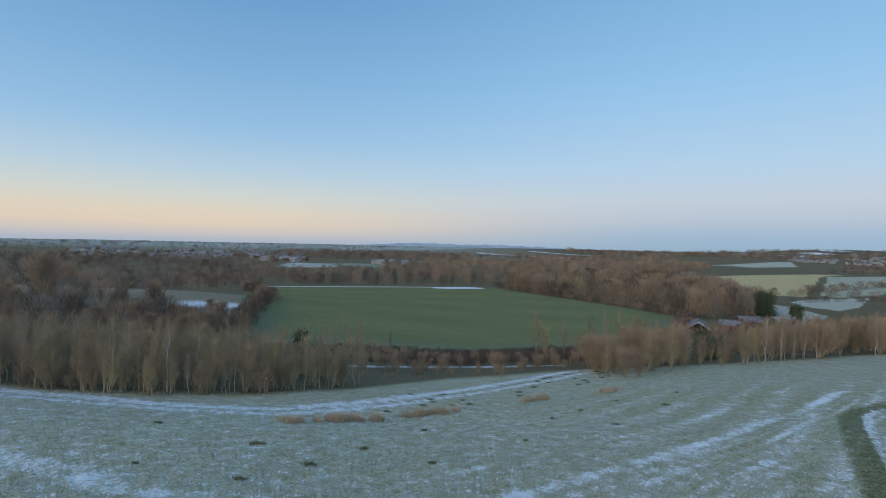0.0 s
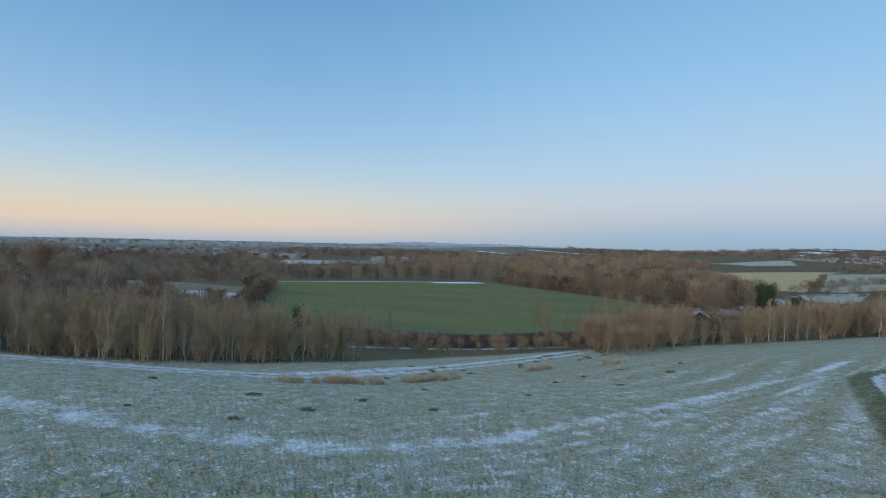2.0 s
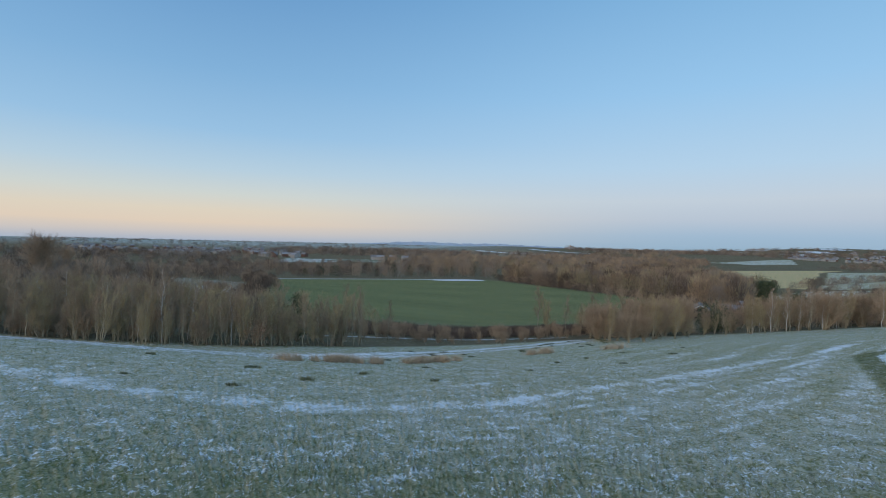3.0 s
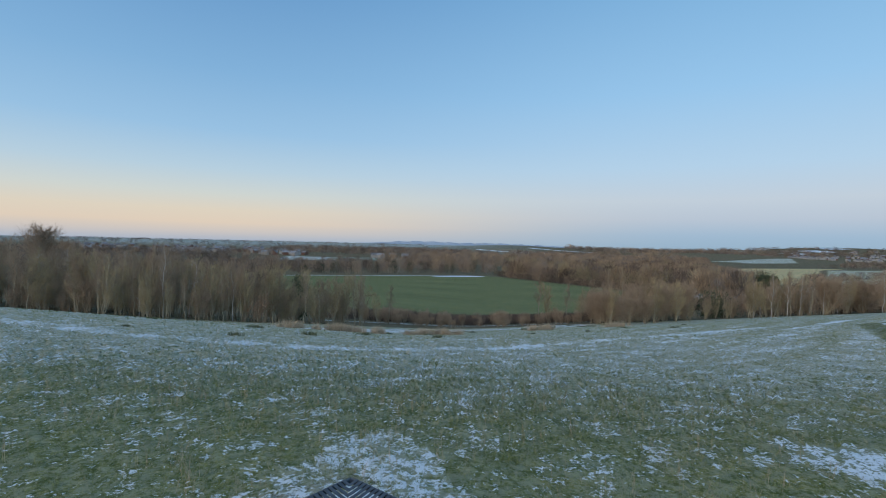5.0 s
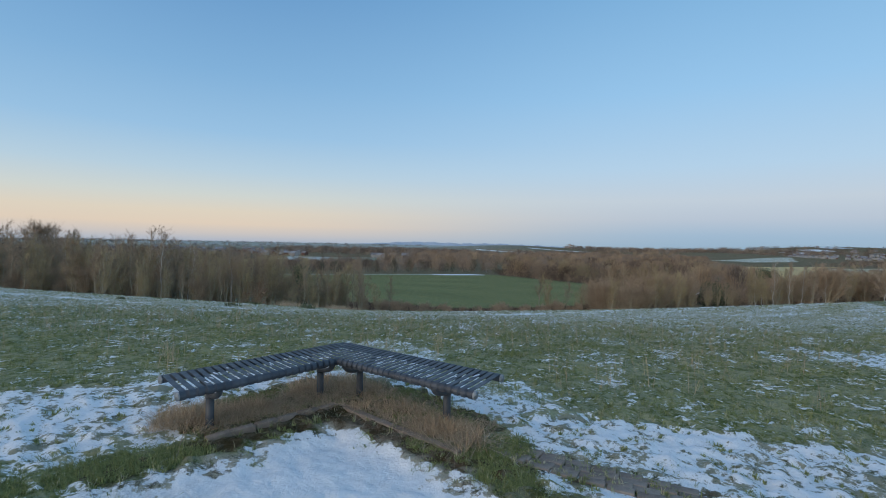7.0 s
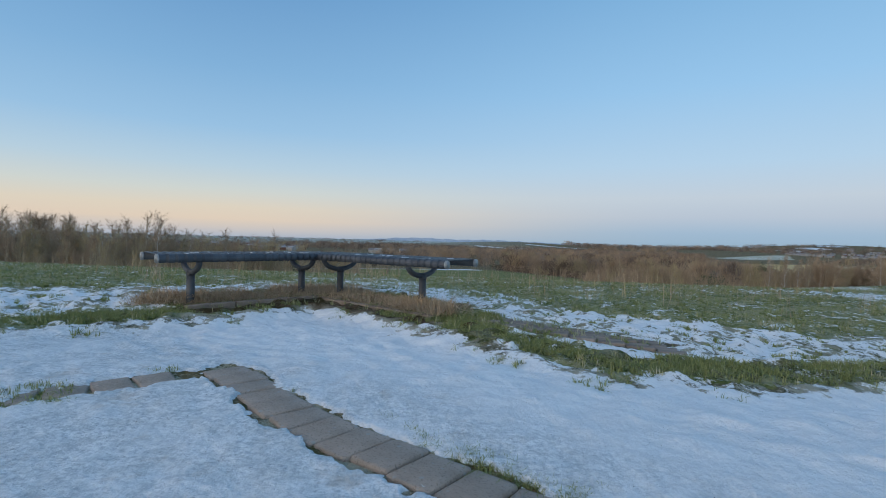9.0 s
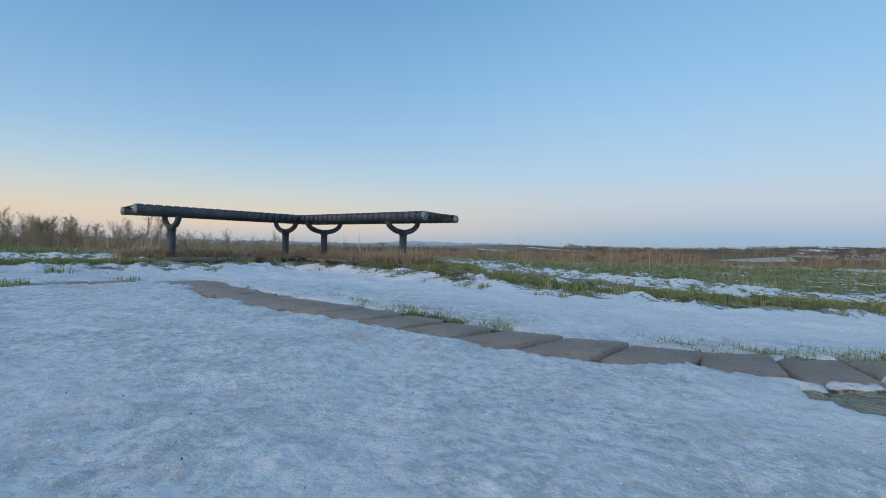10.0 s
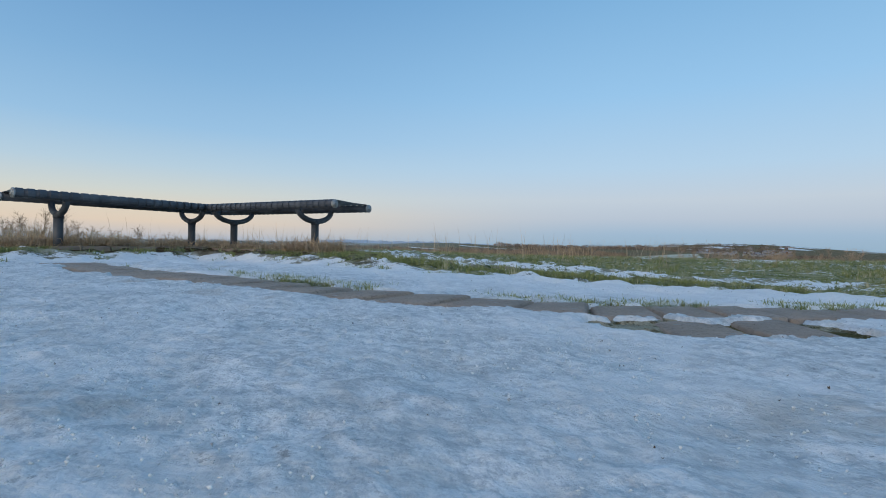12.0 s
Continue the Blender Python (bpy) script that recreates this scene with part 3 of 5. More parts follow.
    me.loops.foreach_set("vertex_index", loops.astype(np.int32))
    me.polygons.add(len(q) + len(fan))
    starts = np.concatenate([np.arange(len(q)) * 4, len(q) * 4 + np.arange(len(fan)) * 3])
    me.polygons.foreach_set("loop_start", starts.astype(np.int32))
    me.polygons.foreach_set("use_smooth", [True] * (len(q) + len(fan)))
    me.update(calc_edges=True)
    last = lambda a: np.concatenate([a.reshape(n * m, -1), a[0].mean(0).reshape(1, -1)])
    col = me.attributes.new("tint", "FLOAT_COLOR", "POINT")
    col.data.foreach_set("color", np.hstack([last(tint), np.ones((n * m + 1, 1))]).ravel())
    for name, a in (("snow", snow), ("frost", frost), ("ice", ice)):
        me.attributes.new(name, "FLOAT", "POINT").data.foreach_set("value", last(a[..., None]).ravel())
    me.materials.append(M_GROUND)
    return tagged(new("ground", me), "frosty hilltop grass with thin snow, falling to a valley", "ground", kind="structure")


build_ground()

# ---- the corner bench ----
CORNER = Vector((-1.625, 5.675, 0))
ALONG_L, ALONG_R = Vector((-0.530, -0.848, 0)), Vector((0.848, -0.530, 0))
BACK_L, BACK_R = Vector((-0.848, 0.530, 0)), Vector((0.530, 0.848, 0))
SEAT_Z, DEPTH, RAIL = 0.462, 0.59, 0.034


def bench():
    root = new("corner_bench")
    root.location = CORNER
    tagged(root, "dark grey painted metal slatted corner bench on four posts", "bench")
    for along, back, front_len, legs, lean in ((ALONG_L, BACK_L, 1.60, (0.04, 1.25), -0.19), (ALONG_R, BACK_R, 1.74, (0.08, 1.28), -0.18)):
        up = Vector((0, 0, 1))
        at = lambda u, v, z: along * (u + lean * v) + back * v + up * z
        zr = SEAT_Z - RAIL - 0.006
        # front and back rails with their caps
        for v, u0 in ((0.0, 0.0), (DEPTH, -DEPTH * (1 + lean))):
            vs, fs = [], []
            tube(vs, fs, [at(u0, v, zr), at(front_len, v, zr)], [RAIL, RAIL], 16)
            rail = child("rail", mesh_of("rail", vs, fs, M_PAINT, True), root, "dark painted steel tube")
            vs, fs = [], []
            ring = [(0.0, RAIL + 0.004), (0.012, RAIL + 0.004), (0.014, RAIL * 0.72), (0.008, RAIL * 0.66)]
            tube(vs, fs, [at(front_len + o, v, zr) for o, _ in ring], [r for _, r in ring], 16)
            child("end_cap", mesh_of("end_cap", vs, fs, M_CAP, True), rail, "pale worn end cap")
        # slats laid across, rolled over both rails and cut on the mitre
        pitch, wide = 0.074, 0.047
        u = front_len - 0.032
        while u > -DEPTH * (1 + lean) + 0.05:
            prof = []
            v0 = max(0.0, -u / (1 + lean))
            if u > 0.0:
                prof += [(-math.sin(a) * (RAIL + 0.006), zr + math.cos(a) * (RAIL + 0.006)) for a in (radians(150), radians(120), radians(90), radians(60), radians(30))]
            prof += [(v0, SEAT_Z), ((v0 + DEPTH) / 2, SEAT_Z - 0.004), (DEPTH, SEAT_Z)]
            prof += [(DEPTH + math.sin(a) * (RAIL + 0.006), zr + math.cos(a) * (RAIL + 0.006)) for a in (radians(30), radians(60), radians(90), radians(120), radians(150))]
            vs, fs = [], []
            k = len(prof)
            skew = [wide / 2 if (u <= 0 and i == 0) else 0 for i in range(k)]
            for i, (v, z) in enumerate(prof):
                a, b = prof[max(i - 1, 0)], prof[min(i + 1, k - 1)]
                nv, nz = -(b[1] - a[1]), b[0] - a[0]
                ln = math.hypot(nv, nz) or 1
                for side in (-1, 1):
                    vv = v - side * skew[i]
                    vs.append(tuple(at(u + side * wide / 2, vv, z)))
                    vs.append(tuple(at(u + side * wide / 2, vv - nv / ln * 0.005, z - nz / ln * 0.005)))
            for i in range(k - 1):
                a, b = i * 4, i * 4 + 4
                fs += [(a, a + 2, b + 2, b), (a + 1, b + 1, b + 3, a + 3), (a, b, b + 1, a + 1), (a + 2, a + 3, b + 3, b + 2)]
            e = (k - 1) * 4
            fs += [(0, 1, 3, 2), (e, e + 2, e + 3, e + 1)]
            child("slat", mesh_of("slat", vs, fs, M_PAINT), root)
            u -= pitch
        # posts and their curved brackets
        for u in legs:
            mid = DEPTH * 0.5
            vs, fs = [], []
            arc = [(mid + math.sin(w) * 0.27, zr - 0.02 - math.cos(w) * 0.115) for w in [radians(-88 + 176 * i / 14) for i in range(15)]]
            tube(vs, fs, [at(u, v, z) for v, z in arc], [0.026] * 15, 10)
            child("bracket", mesh_of("bracket", vs, fs, M_PAINT, True), root, "curved steel bracket under the seat")
            vs, fs = [], []
            foot = level(*(CORNER + at(u, mid, 0))[:2]) - 0.12
            tube(vs, fs, [at(u, mid, foot), at(u, mid, zr - 0.13)], [0.036, 0.036], 16)
            leg = child("leg", mesh_of("leg", vs, fs, M_PAINT, True), root, "round steel post")
            vs, fs = [], []
            tube(vs, fs, [at(u, mid, zr - 0.17), at(u, mid, zr - 0.155), at(u, mid, zr - 0.125)], [0.037, 0.041, 0.034], 16)
            child("collar", mesh_of("collar", vs, fs, M_PAINT, True), leg)
    return root


bench()


def bench_snow():
    """Thin remains of snow on some slats."""
    r = random.Random(8)
    bm = bmesh.new()
    for along, back, length in ((ALONG_L, BACK_L, 1.60), (ALONG_R, BACK_R, 1.74)):
        for i in range(20):
            u = length - 0.032 - 0.074 * (i + 2)
            if u < 0.05 or r.random() < 0.5:
                continue
            v, half, wide = r.uniform(0.05, 0.42), r.uniform(0.015, 0.06), r.uniform(0.006, 0.012)
            ring = []
            for k in range(10):
                w = 2 * math.pi * k / 10
                p = CORNER + along * (u - 0.185 * v + math.cos(w) * wide * r.uniform(0.7, 1.1)) + back * (v + math.sin(w) * half * r.uniform(0.8, 1.1))
                ring.append(bm.verts.new((p.x, p.y, SEAT_Z - 0.001)))
            top = [bm.verts.new(q.co.lerp(CORNER + along * (u - 0.185 * v) + back * v + Vector((0, 0, SEAT_Z)), 0.25) + Vector((0, 0, 0.003))) for q in ring]
            for k in range(10):
                bm.faces.new((ring[k], ring[(k + 1) % 10], top[(k + 1) % 10], top[k]))
            bm.faces.new(top)
    bmesh.ops.recalc_face_normals(bm, faces=bm.faces)
    me = bpy.data.meshes.new("snow_remains")
    bm.to_mesh(me)
    bm.free()
    me.materials.append(M_SNOW)
    tagged(new("snow_remains", me), "thin strips of old snow on the bench slats", "snow", kind="stuff")


bench_snow()

# ---- setts, edging stones and pavers ----


def stone_mesh(name, lx, ly, lz, seed, material, wear=0.012, skew=0.0):
    """A worn block: bevelled edges, rounded corners and an uneven top."""
    rng = random.Random(seed)
    bm = bmesh.new()
    bmesh.ops.create_cube(bm, size=1)
    for v in bm.verts:
        v.co = Vector((v.co.x * lx + skew * v.co.y * ly, v.co.y * ly, v.co.z * lz))
        v.co += Vector([rng.uniform(-wear, wear) * f for f in (1, 1, 0.4)])
    bmesh.ops.bevel(bm, geom=[e for e in bm.edges if max(v.co.z for v in e.verts) > 0], offset=min(lx, ly) * 0.075, segments=2, profile=0.6, affect="EDGES")
    me = bpy.data.meshes.new(name)
    bm.to_mesh(me)
    bm.free()
    me.materials.append(material)
    me.polygons.foreach_set("use_smooth", [True] * len(me.polygons))
    return me


def stone_row(root, name, meshes, line, pitch, top, seed):
    """Stones set one after another along a polyline, each turned to the chord that it covers."""
    rng = random.Random(seed)
    pts = [Vector((*p[:2], 0)) for p in line]
    runs = [0.0]
    for a, b in zip(pts, pts[1:]):
        runs.append(runs[-1] + (b - a).length)
    at = lambda s: Vector((float(np.interp(s, runs, [p.x for p in pts])), float(np.interp(s, runs, [p.y for p in pts])), 0))
    count = max(1, round(runs[-1] / pitch))
    pitch = runs[-1] / count
    for s in [i * pitch for i in range(count)]:
        a, b = at(s), at(s + pitch)
        along = (b - a).normalized()
        p = (a + b) / 2 + Vector((-along.y, along.x, 0)) * rng.uniform(-0.006, 0.006)
        ob = child(name, rng.choice(meshes), root)
        ob.matrix_basis = Matrix.Translation((p.x, p.y, level(p.x, p.y) + top + rng.uniform(-0.003, 0.003))) @ Euler(
            (rng.uniform(-0.025, 0.025), rng.uniform(-0.025, 0.025), math.atan2(along.y, along.x) + rng.uniform(-0.05, 0.05))).to_matrix().to_4x4()


SETTS = [stone_mesh("sett", 0.149, 0.195, 0.09, k, M_SETT, 0.007) for k in range(8)]
kerb = tagged(new("sett_kerb"), "worn brown stone setts in an angled kerb row", "kerb", kind="structure")
SKEWED = [stone_mesh("sett", 0.148, 0.195, 0.09, k + 60, M_SETT, 0.006, 0.36) for k in range(6)]
stone_row(kerb, "sett", SETTS, KERB_LINE[:6], 0.161, -0.0405, 1)
stone_row(kerb, "sett", SKEWED, KERB_LINE[5:], 0.161, -0.0405, 4)
stone_row(kerb, "sett", SKEWED, KERB_SECOND, 0.161, -0.043, 2)
stone_row(kerb, "sett", SETTS, KERB_LEFT, 0.161, -0.041, 3)

EDGES = [stone_mesh("edging_stone", 0.205, 0.075, 0.16, k + 20, M_EDGE, 0.008) for k in range(5)]
edging = tagged(new("bed_edging"), "brown stone edging round the planted bed under the bench", "edging", kind="structure")
stone_row(edging, "edging_stone", EDGES, [(-1.60, 5.58), (-2.38, 4.55)], 0.212, -0.046, 5)
stone_row(edging, "edging_stone", EDGES, [(-1.54, 5.57), (-1.1, 5.22), (-0.25, 4.62)], 0.212, -0.055, 6)

PAVERS = [stone_mesh("paver", 0.19, 0.092, 0.06, k + 40, M_PAVER, 0.004) for k in range(4)]
paving = tagged(new("brick_path"), "sunken row of dark brick pavers half under snow", "paving", kind="structure")
for r in range(4):
    stone_row(paving, "paver", PAVERS, [(-0.12 + 0.035 * r + 0.1 * (r % 2), 4.97 - 0.1 * r), (0.57 + 0.035 * r, 4.71 - 0.1 * r), (1.5 + 0.035 * r, 4.42 - 0.1 * r)], 0.198, -0.027, 8 + r)

# ---- grass, straw and reeds ----


def blades(name, places, size, width, lean, material, label, category, seed, per=6):
    """Many thin blades at places (x, y), one mesh."""
    rng = np.random.default_rng(seed)
    n = len(places) * per
    P = np.repeat(np.asarray(places, float), per, axis=0)
    P = P + rng.normal(0, 1, P.shape) * size[0] * 0.35
    z = height(P[:, 0], P[:, 1]) - 0.015
    h = rng.uniform(size[0], size[1], n)
    a = rng.uniform(0, 2 * np.pi, n)
    b = rng.uniform(0, 2 * np.pi, n)
    ln = np.abs(rng.normal(0, lean, n)) * h
    dx, dy = np.cos(b) * width / 2, np.sin(b) * width / 2
    mx, my = np.cos(a) * ln * 0.35, np.sin(a) * ln * 0.35
    v = np.stack([np.stack([P[:, 0] - dx, P[:, 1] - dy, z], -1), np.stack([P[:, 0] + dx, P[:, 1] + dy, z], -1),
                  np.stack([P[:, 0] + mx + dx * 0.8, P[:, 1] + my + dy * 0.8, z + h * 0.6], -1), np.stack([P[:, 0] + mx - dx * 0.8, P[:, 1] + my - dy * 0.8, z + h * 0.6], -1),
                  np.stack([P[:, 0] + np.cos(a) * ln, P[:, 1] + np.sin(a) * ln, z + h * np.clip(1 - 0.5 * (ln / h) ** 2, 0.45, 1)], -1)], 1).reshape(-1, 3)
    k = np.arange(n)[:, None] * 5
    me = bpy.data.meshes.new(name)
    me.vertices.add(len(v))
    me.vertices.foreach_set("co", v.ravel())
    loops = np.hstack([k + [[0, 1, 2, 3]], k + [[3, 2, 4]]]).ravel()
    me.loops.add(len(loops))
    me.loops.foreach_set("vertex_index", loops.astype(np.int32))
    me.polygons.add(2 * n)
    me.polygons.foreach_set("loop_start", (np.arange(n)[:, None] * 7 + [[0, 4]]).ravel().astype(np.int32))
    me.update(calc_edges=True)
    me.materials.append(material)
    return tagged(new(name, me), label, category, kind="stuff")


def scatter(n, x0, x1, y0, y1, seed, keep):
    """n places in a box where keep(x, y) passes."""
    rng = np.random.default_rng(seed)
    got = []
    while sum(map(len, got)) < n:
        x, y = rng.uniform(x0, x1, 4 * n), rng.uniform(y0, y1, 4 * n)
        got.append(np.stack([x, y], -1)[keep(x, y, rng)])
    return np.concatenate(got)[:n]


def clumpy(x, y, f=1.0):
    return 0.5 + 0.25 * (np.sin(x * 2.3 * f + 1.3 * np.sin(y * 1.7 * f)) + np.sin(y * 2.9 * f + 1.7 * np.sin(x * 1.9 * f + 2)))


def meadow(x, y, rng):
    return ~inside(x, y, PLAZA_EDGE) & ~inside(x, y, BED) & (land(x, y)[1] < 0.5) & (np.abs(x) < 1.0 * y + 3) & (rng.uniform(0, 1, x.shape) < 0.25 + 0.75 * clumpy(x, y))


def sparse(x, y, rng):
    return (inside(x, y, SNOW_RIGHT) | inside(x, y, SNOW_LEFT)) & (clumpy(x, y, 4.5) > 0.66)


blades("grass", scatter(22000, -14, 15, 3.2, 15, 1, meadow), (0.025, 0.085), 0.0055, 1.1, M_GRASS, "short frosted meadow grass on the hilltop", "grass", 1, 7)
blades("grass", scatter(4500, -32, 34, 14, 34, 2, meadow), (0.04, 0.10), 0.016, 1.1, M_GRASS, "frosted meadow grass on the slope", "grass", 2, 6)
slope = lambda x, y, rng: (land(x, y)[1] < 0.5) & (np.abs(x) < 1.0 * y + 3)
blades("grass", scatter(6500, -48, 66, 30, 68, 22, slope), (0.05, 0.13), 0.026, 1.0, M_GRASS, "frosted meadow grass down to the track", "grass", 22, 6)
tuft = lambda x, y, rng: meadow(x, y, rng) & (clumpy(x * 1.7, y * 1.7, 2.0) > 0.62)
blades("grass", scatter(9000, -14, 15, 5.5, 20, 21, tuft), (0.03, 0.09), 0.006, 1.2, M_LUSH, "coarse green tufts in the meadow grass", "grass", 21, 8)
blades("grass", scatter(900, -8, 6, 2.4, 8, 3, sparse), (0.02, 0.05), 0.006, 1.0, M_LUSH, "grass tips coming through thin snow", "grass", 3, 14)
on_line = lambda line, r: (lambda x, y, rng: gap_to(x, y, line) < r * rng.uniform(0.2, 1, x.shape))
blades("grass", scatter(3000, -0.4, 4, 3, 4.8, 4, lambda x, y, rng: (gap_to(x, y, SIDE_STRIP) < 0.28 * rng.uniform(0.2, 1, x.shape)) & (clumpy(x, y, 2.6) + rng.uniform(-0.15, 0.15, x.shape) > 0.42)), (0.025, 0.075), 0.004, 1.2, M_LUSH, "green grass verge beside the sunken pavers", "grass", 4, 6)
blades("grass", scatter(2300, -4, 0.6, 3, 7, 5, on_line([(-3.3, 3.5), (-2.75, 4.1), (-2.45, 4.3)], 0.3)), (0.02, 0.06), 0.004, 1.2, M_LUSH, "lush green grass beside the bed", "grass", 5, 6)
blades("grass", scatter(1700, -4, 1, 3, 7, 6, on_line([(-0.5, 4.85), (-0.1, 4.72), (0.12, 4.85)], 0.3)), (0.02, 0.06), 0.004, 1.2, M_LUSH, "lush green grass at the end of the bed", "grass", 6, 6)
in_bed = lambda x, y, rng: inside(x, y, BED)
blades("grass", scatter(2200, -3.2, 0.2, 4.4, 6.9, 7, in_bed), (0.025, 0.07), 0.004, 0.7, M_LUSH, "thin grass in the bed under the bench", "grass", 7, 6)
blades("grass", scatter(900, -3.2, 0.2, 4.4, 6.9, 27, lambda x, y, rng: inside(x, y, BED) & (clumpy(x, y, 2.6) > 0.6)), (0.02, 0.07), 0.007, 1.1, M_LUSH, "green tufts in the bed under the bench", "grass", 27, 7)
blades("dead_grass", scatter(1000, -3.2, 0.2, 4.4, 6.9, 8, lambda x, y, rng: inside(x, y, BED) & (clumpy(x, y, 1.3) > 0.40)), (0.05, 0.14), 0.005, 2.4, M_STRAW, "matted dry straw round the bench posts", "dead grass", 8, 9)
blades("dead_grass", scatter(110, -3.1, -2.2, 4.6, 5.5, 9, on_line([(-2.98, 4.88), (-2.55, 5.05), (-2.35, 5.3)], 0.25)), (0.08, 0.20), 0.005, 1.6, M_STRAW, "tuft of bleached straw by a bench post", "dead grass", 9, 22)
blades("dead_grass", scatter(60, -2.3, -1.2, 5.6, 6.5, 28, on_line([(-2.1, 5.95), (-1.85, 6.25), (-1.45, 6.1)], 0.3)), (0.07, 0.19), 0.005, 1.7, M_STRAW, "bleached straw round the corner posts of the bench", "dead grass", 28, 22)
blades("dead_grass", scatter(55, -0.7, 0.2, 4.6, 5.4, 10, on_line([(-0.5, 5.0), (-0.2, 4.85)], 0.22)), (0.09, 0.22), 0.005, 1.7, M_STRAW, "tuft of bleached straw at the bed's end", "dead grass", 10, 22)
kerb_out = [(x + 0.05, y + 0.12) for x, y in KERB_LINE]
by_kerb = lambda x, y, rng: (gap_to(x, y, kerb_out) < 0.13 * rng.uniform(0, 1, x.shape) ** 1.5) & (y > np.interp(x, [p[0] for p in kerb_out], [p[1] for p in kerb_out]) - 0.015) & (clumpy(x, y, 3.4) > 0.33)
blades("grass", scatter(800, -0.6, 2.2, 1.6, 2.6, 11, by_kerb), (0.024, 0.04), 0.0025, 1.3, M_LUSH, "short grass blades along the sett kerb", "grass", 11, 7)
blades("grass", scatter(330, -3, -0.8, 0.8, 3.4, 12, lambda x, y, rng: (gap_to(x, y, KERB_LEFT) < 0.16) & (clumpy(x, y, 3.3) > 0.66)), (0.02, 0.05), 0.004, 0.9, M_LUSH, "grass tufts between the setts", "grass", 12, 6)
in_kerb = lambda x, y, rng: (np.abs(gap_to(x, y, KERB_LINE) - 0.107) < 0.02) & (clumpy(x, y, 5) > 0.45)
blades("moss", scatter(260, 0.9, 1.7, 1.3, 1.7, 14, in_kerb), (0.005, 0.012), 0.004, 1.2, M_MOSS, "brown-green moss in the kerb joints", "moss", 14, 8)
edge_tuft = lambda x, y, rng: (gap_to(x, y, PLAZA_EDGE) < 0.3) & (clumpy(x, y, 4.2) > 0.68)
blades("grass", scatter(420, -4, 4, 2.5, 5.2, 15, edge_tuft), (0.02, 0.06), 0.005, 1.0, M_LUSH, "small grass tufts at the edge of the snow", "grass", 15, 12)
blades("tall_grass", scatter(240, -11, 6, 6.6, 13, 13, meadow), (0.22, 0.5), 0.004, 0.45, M_STRAW, "sparse dry grass stems behind the bench", "dead grass", 13, 5)
for spine, k in (([(-19.2, 43), (-18.2, 43.5)], 130), ([(-16.2, 45.4), (-11.8, 48.3)], 800), ([(-9.0, 52), (-4.2, 54.8)], 600), ([(4.6, 61), (6.8, 63)], 240), ([(14.2, 66.4), (17.8, 69.2)], 160)):
    xs, ys = [p[0] for p in spine], [p[1] for p in spine]
    blades("reed_bed", scatter(int(k * 1.1), min(xs) - 1.5, max(xs) + 1.5, min(ys) - 1.5, max(ys) + 1.5, k, lambda x, y, rng, spine=spine: (gap_to(x, y, spine) < 1.05 * rng.uniform(0.05, 1, x.shape)) & (clumpy(x, y, 0.9) + rng.uniform(-0.2, 0.2, x.shape) > 0.52)), (0.25, 1.0), 0.022, 0.7, M_REED, "stand of tall dry straw-coloured reeds", "reeds", k, 5)


def tussocks():
    rng = random.Random(5)
    spots = [(-22.6, 28.3), (-17.4, 34.5), (-3.8, 33.1), (-9.5, 36), (19.9, 57.2), (12, 47), (-12, 31), (-15, 27.5), (3, 40), (-6, 44), (10, 55), (15, 60), (-28, 38), (24, 66), (6.5, 51)]
    spots += [(rng.uniform(-12, 22), 0) for _ in range(26)]
    for i, (x, y) in enumerate(spots):
        if y == 0:
            y = 62 + 1.0 * (x + 8) + rng.uniform(-9, 7)
        s = rng.uniform(0.5, 1.0)
        pts = [(x + rng.gauss(0, 0.28 * s), y + rng.gauss(0, 0.18 * s)) for _ in range(26)]
        ob = blades("rush_tussock", pts, (0.16 * s, 0.36 * s), 0.03, 0.7, M_TUSSOCK, "dark green rush tussock on frosted grass", "tussock", 100 + i, 6)
        ob["kind"], ob["group"] = "thing", "rush tussocks on the slope"


tussocks()

def litter():
    """Small bits of soil and leaf strewn on the trodden snow."""
    r = np.random.default_rng(31)
    x, y = r.uniform(-3, 4, 1500), r.uniform(0.6, 5, 1500)
    ok = inside(x, y, PLAZA_EDGE) & (gap_to(x, y, KERB_LINE) > 0.14)
    vs, fs = [], []
    for px, py in zip(x[ok], y[ok]):
        s, a = r.uniform(0.0008, 0.002), r.uniform(0, 6.28)
        z = level(px, py) + 0.007
        k = len(vs)
        for i in range(5):
            w = a + i * 1.2566
            f = r.uniform(0.5, 1.2)
            vs.append((px + math.cos(w) * s * f, py + math.sin(w) * s * f * 0.7, z + r.uniform(-0.001, 0.003)))
        vs.append((px, py, z + s * 0.7))
        fs += [(k + i, k + (i + 1) % 5, k + 5) for i in range(5)]
    tagged(new("litter", mesh_of("litter", vs, fs, M_SOIL)), "dark bits of soil and leaf on trodden snow", "litter", kind="stuff")


litter()


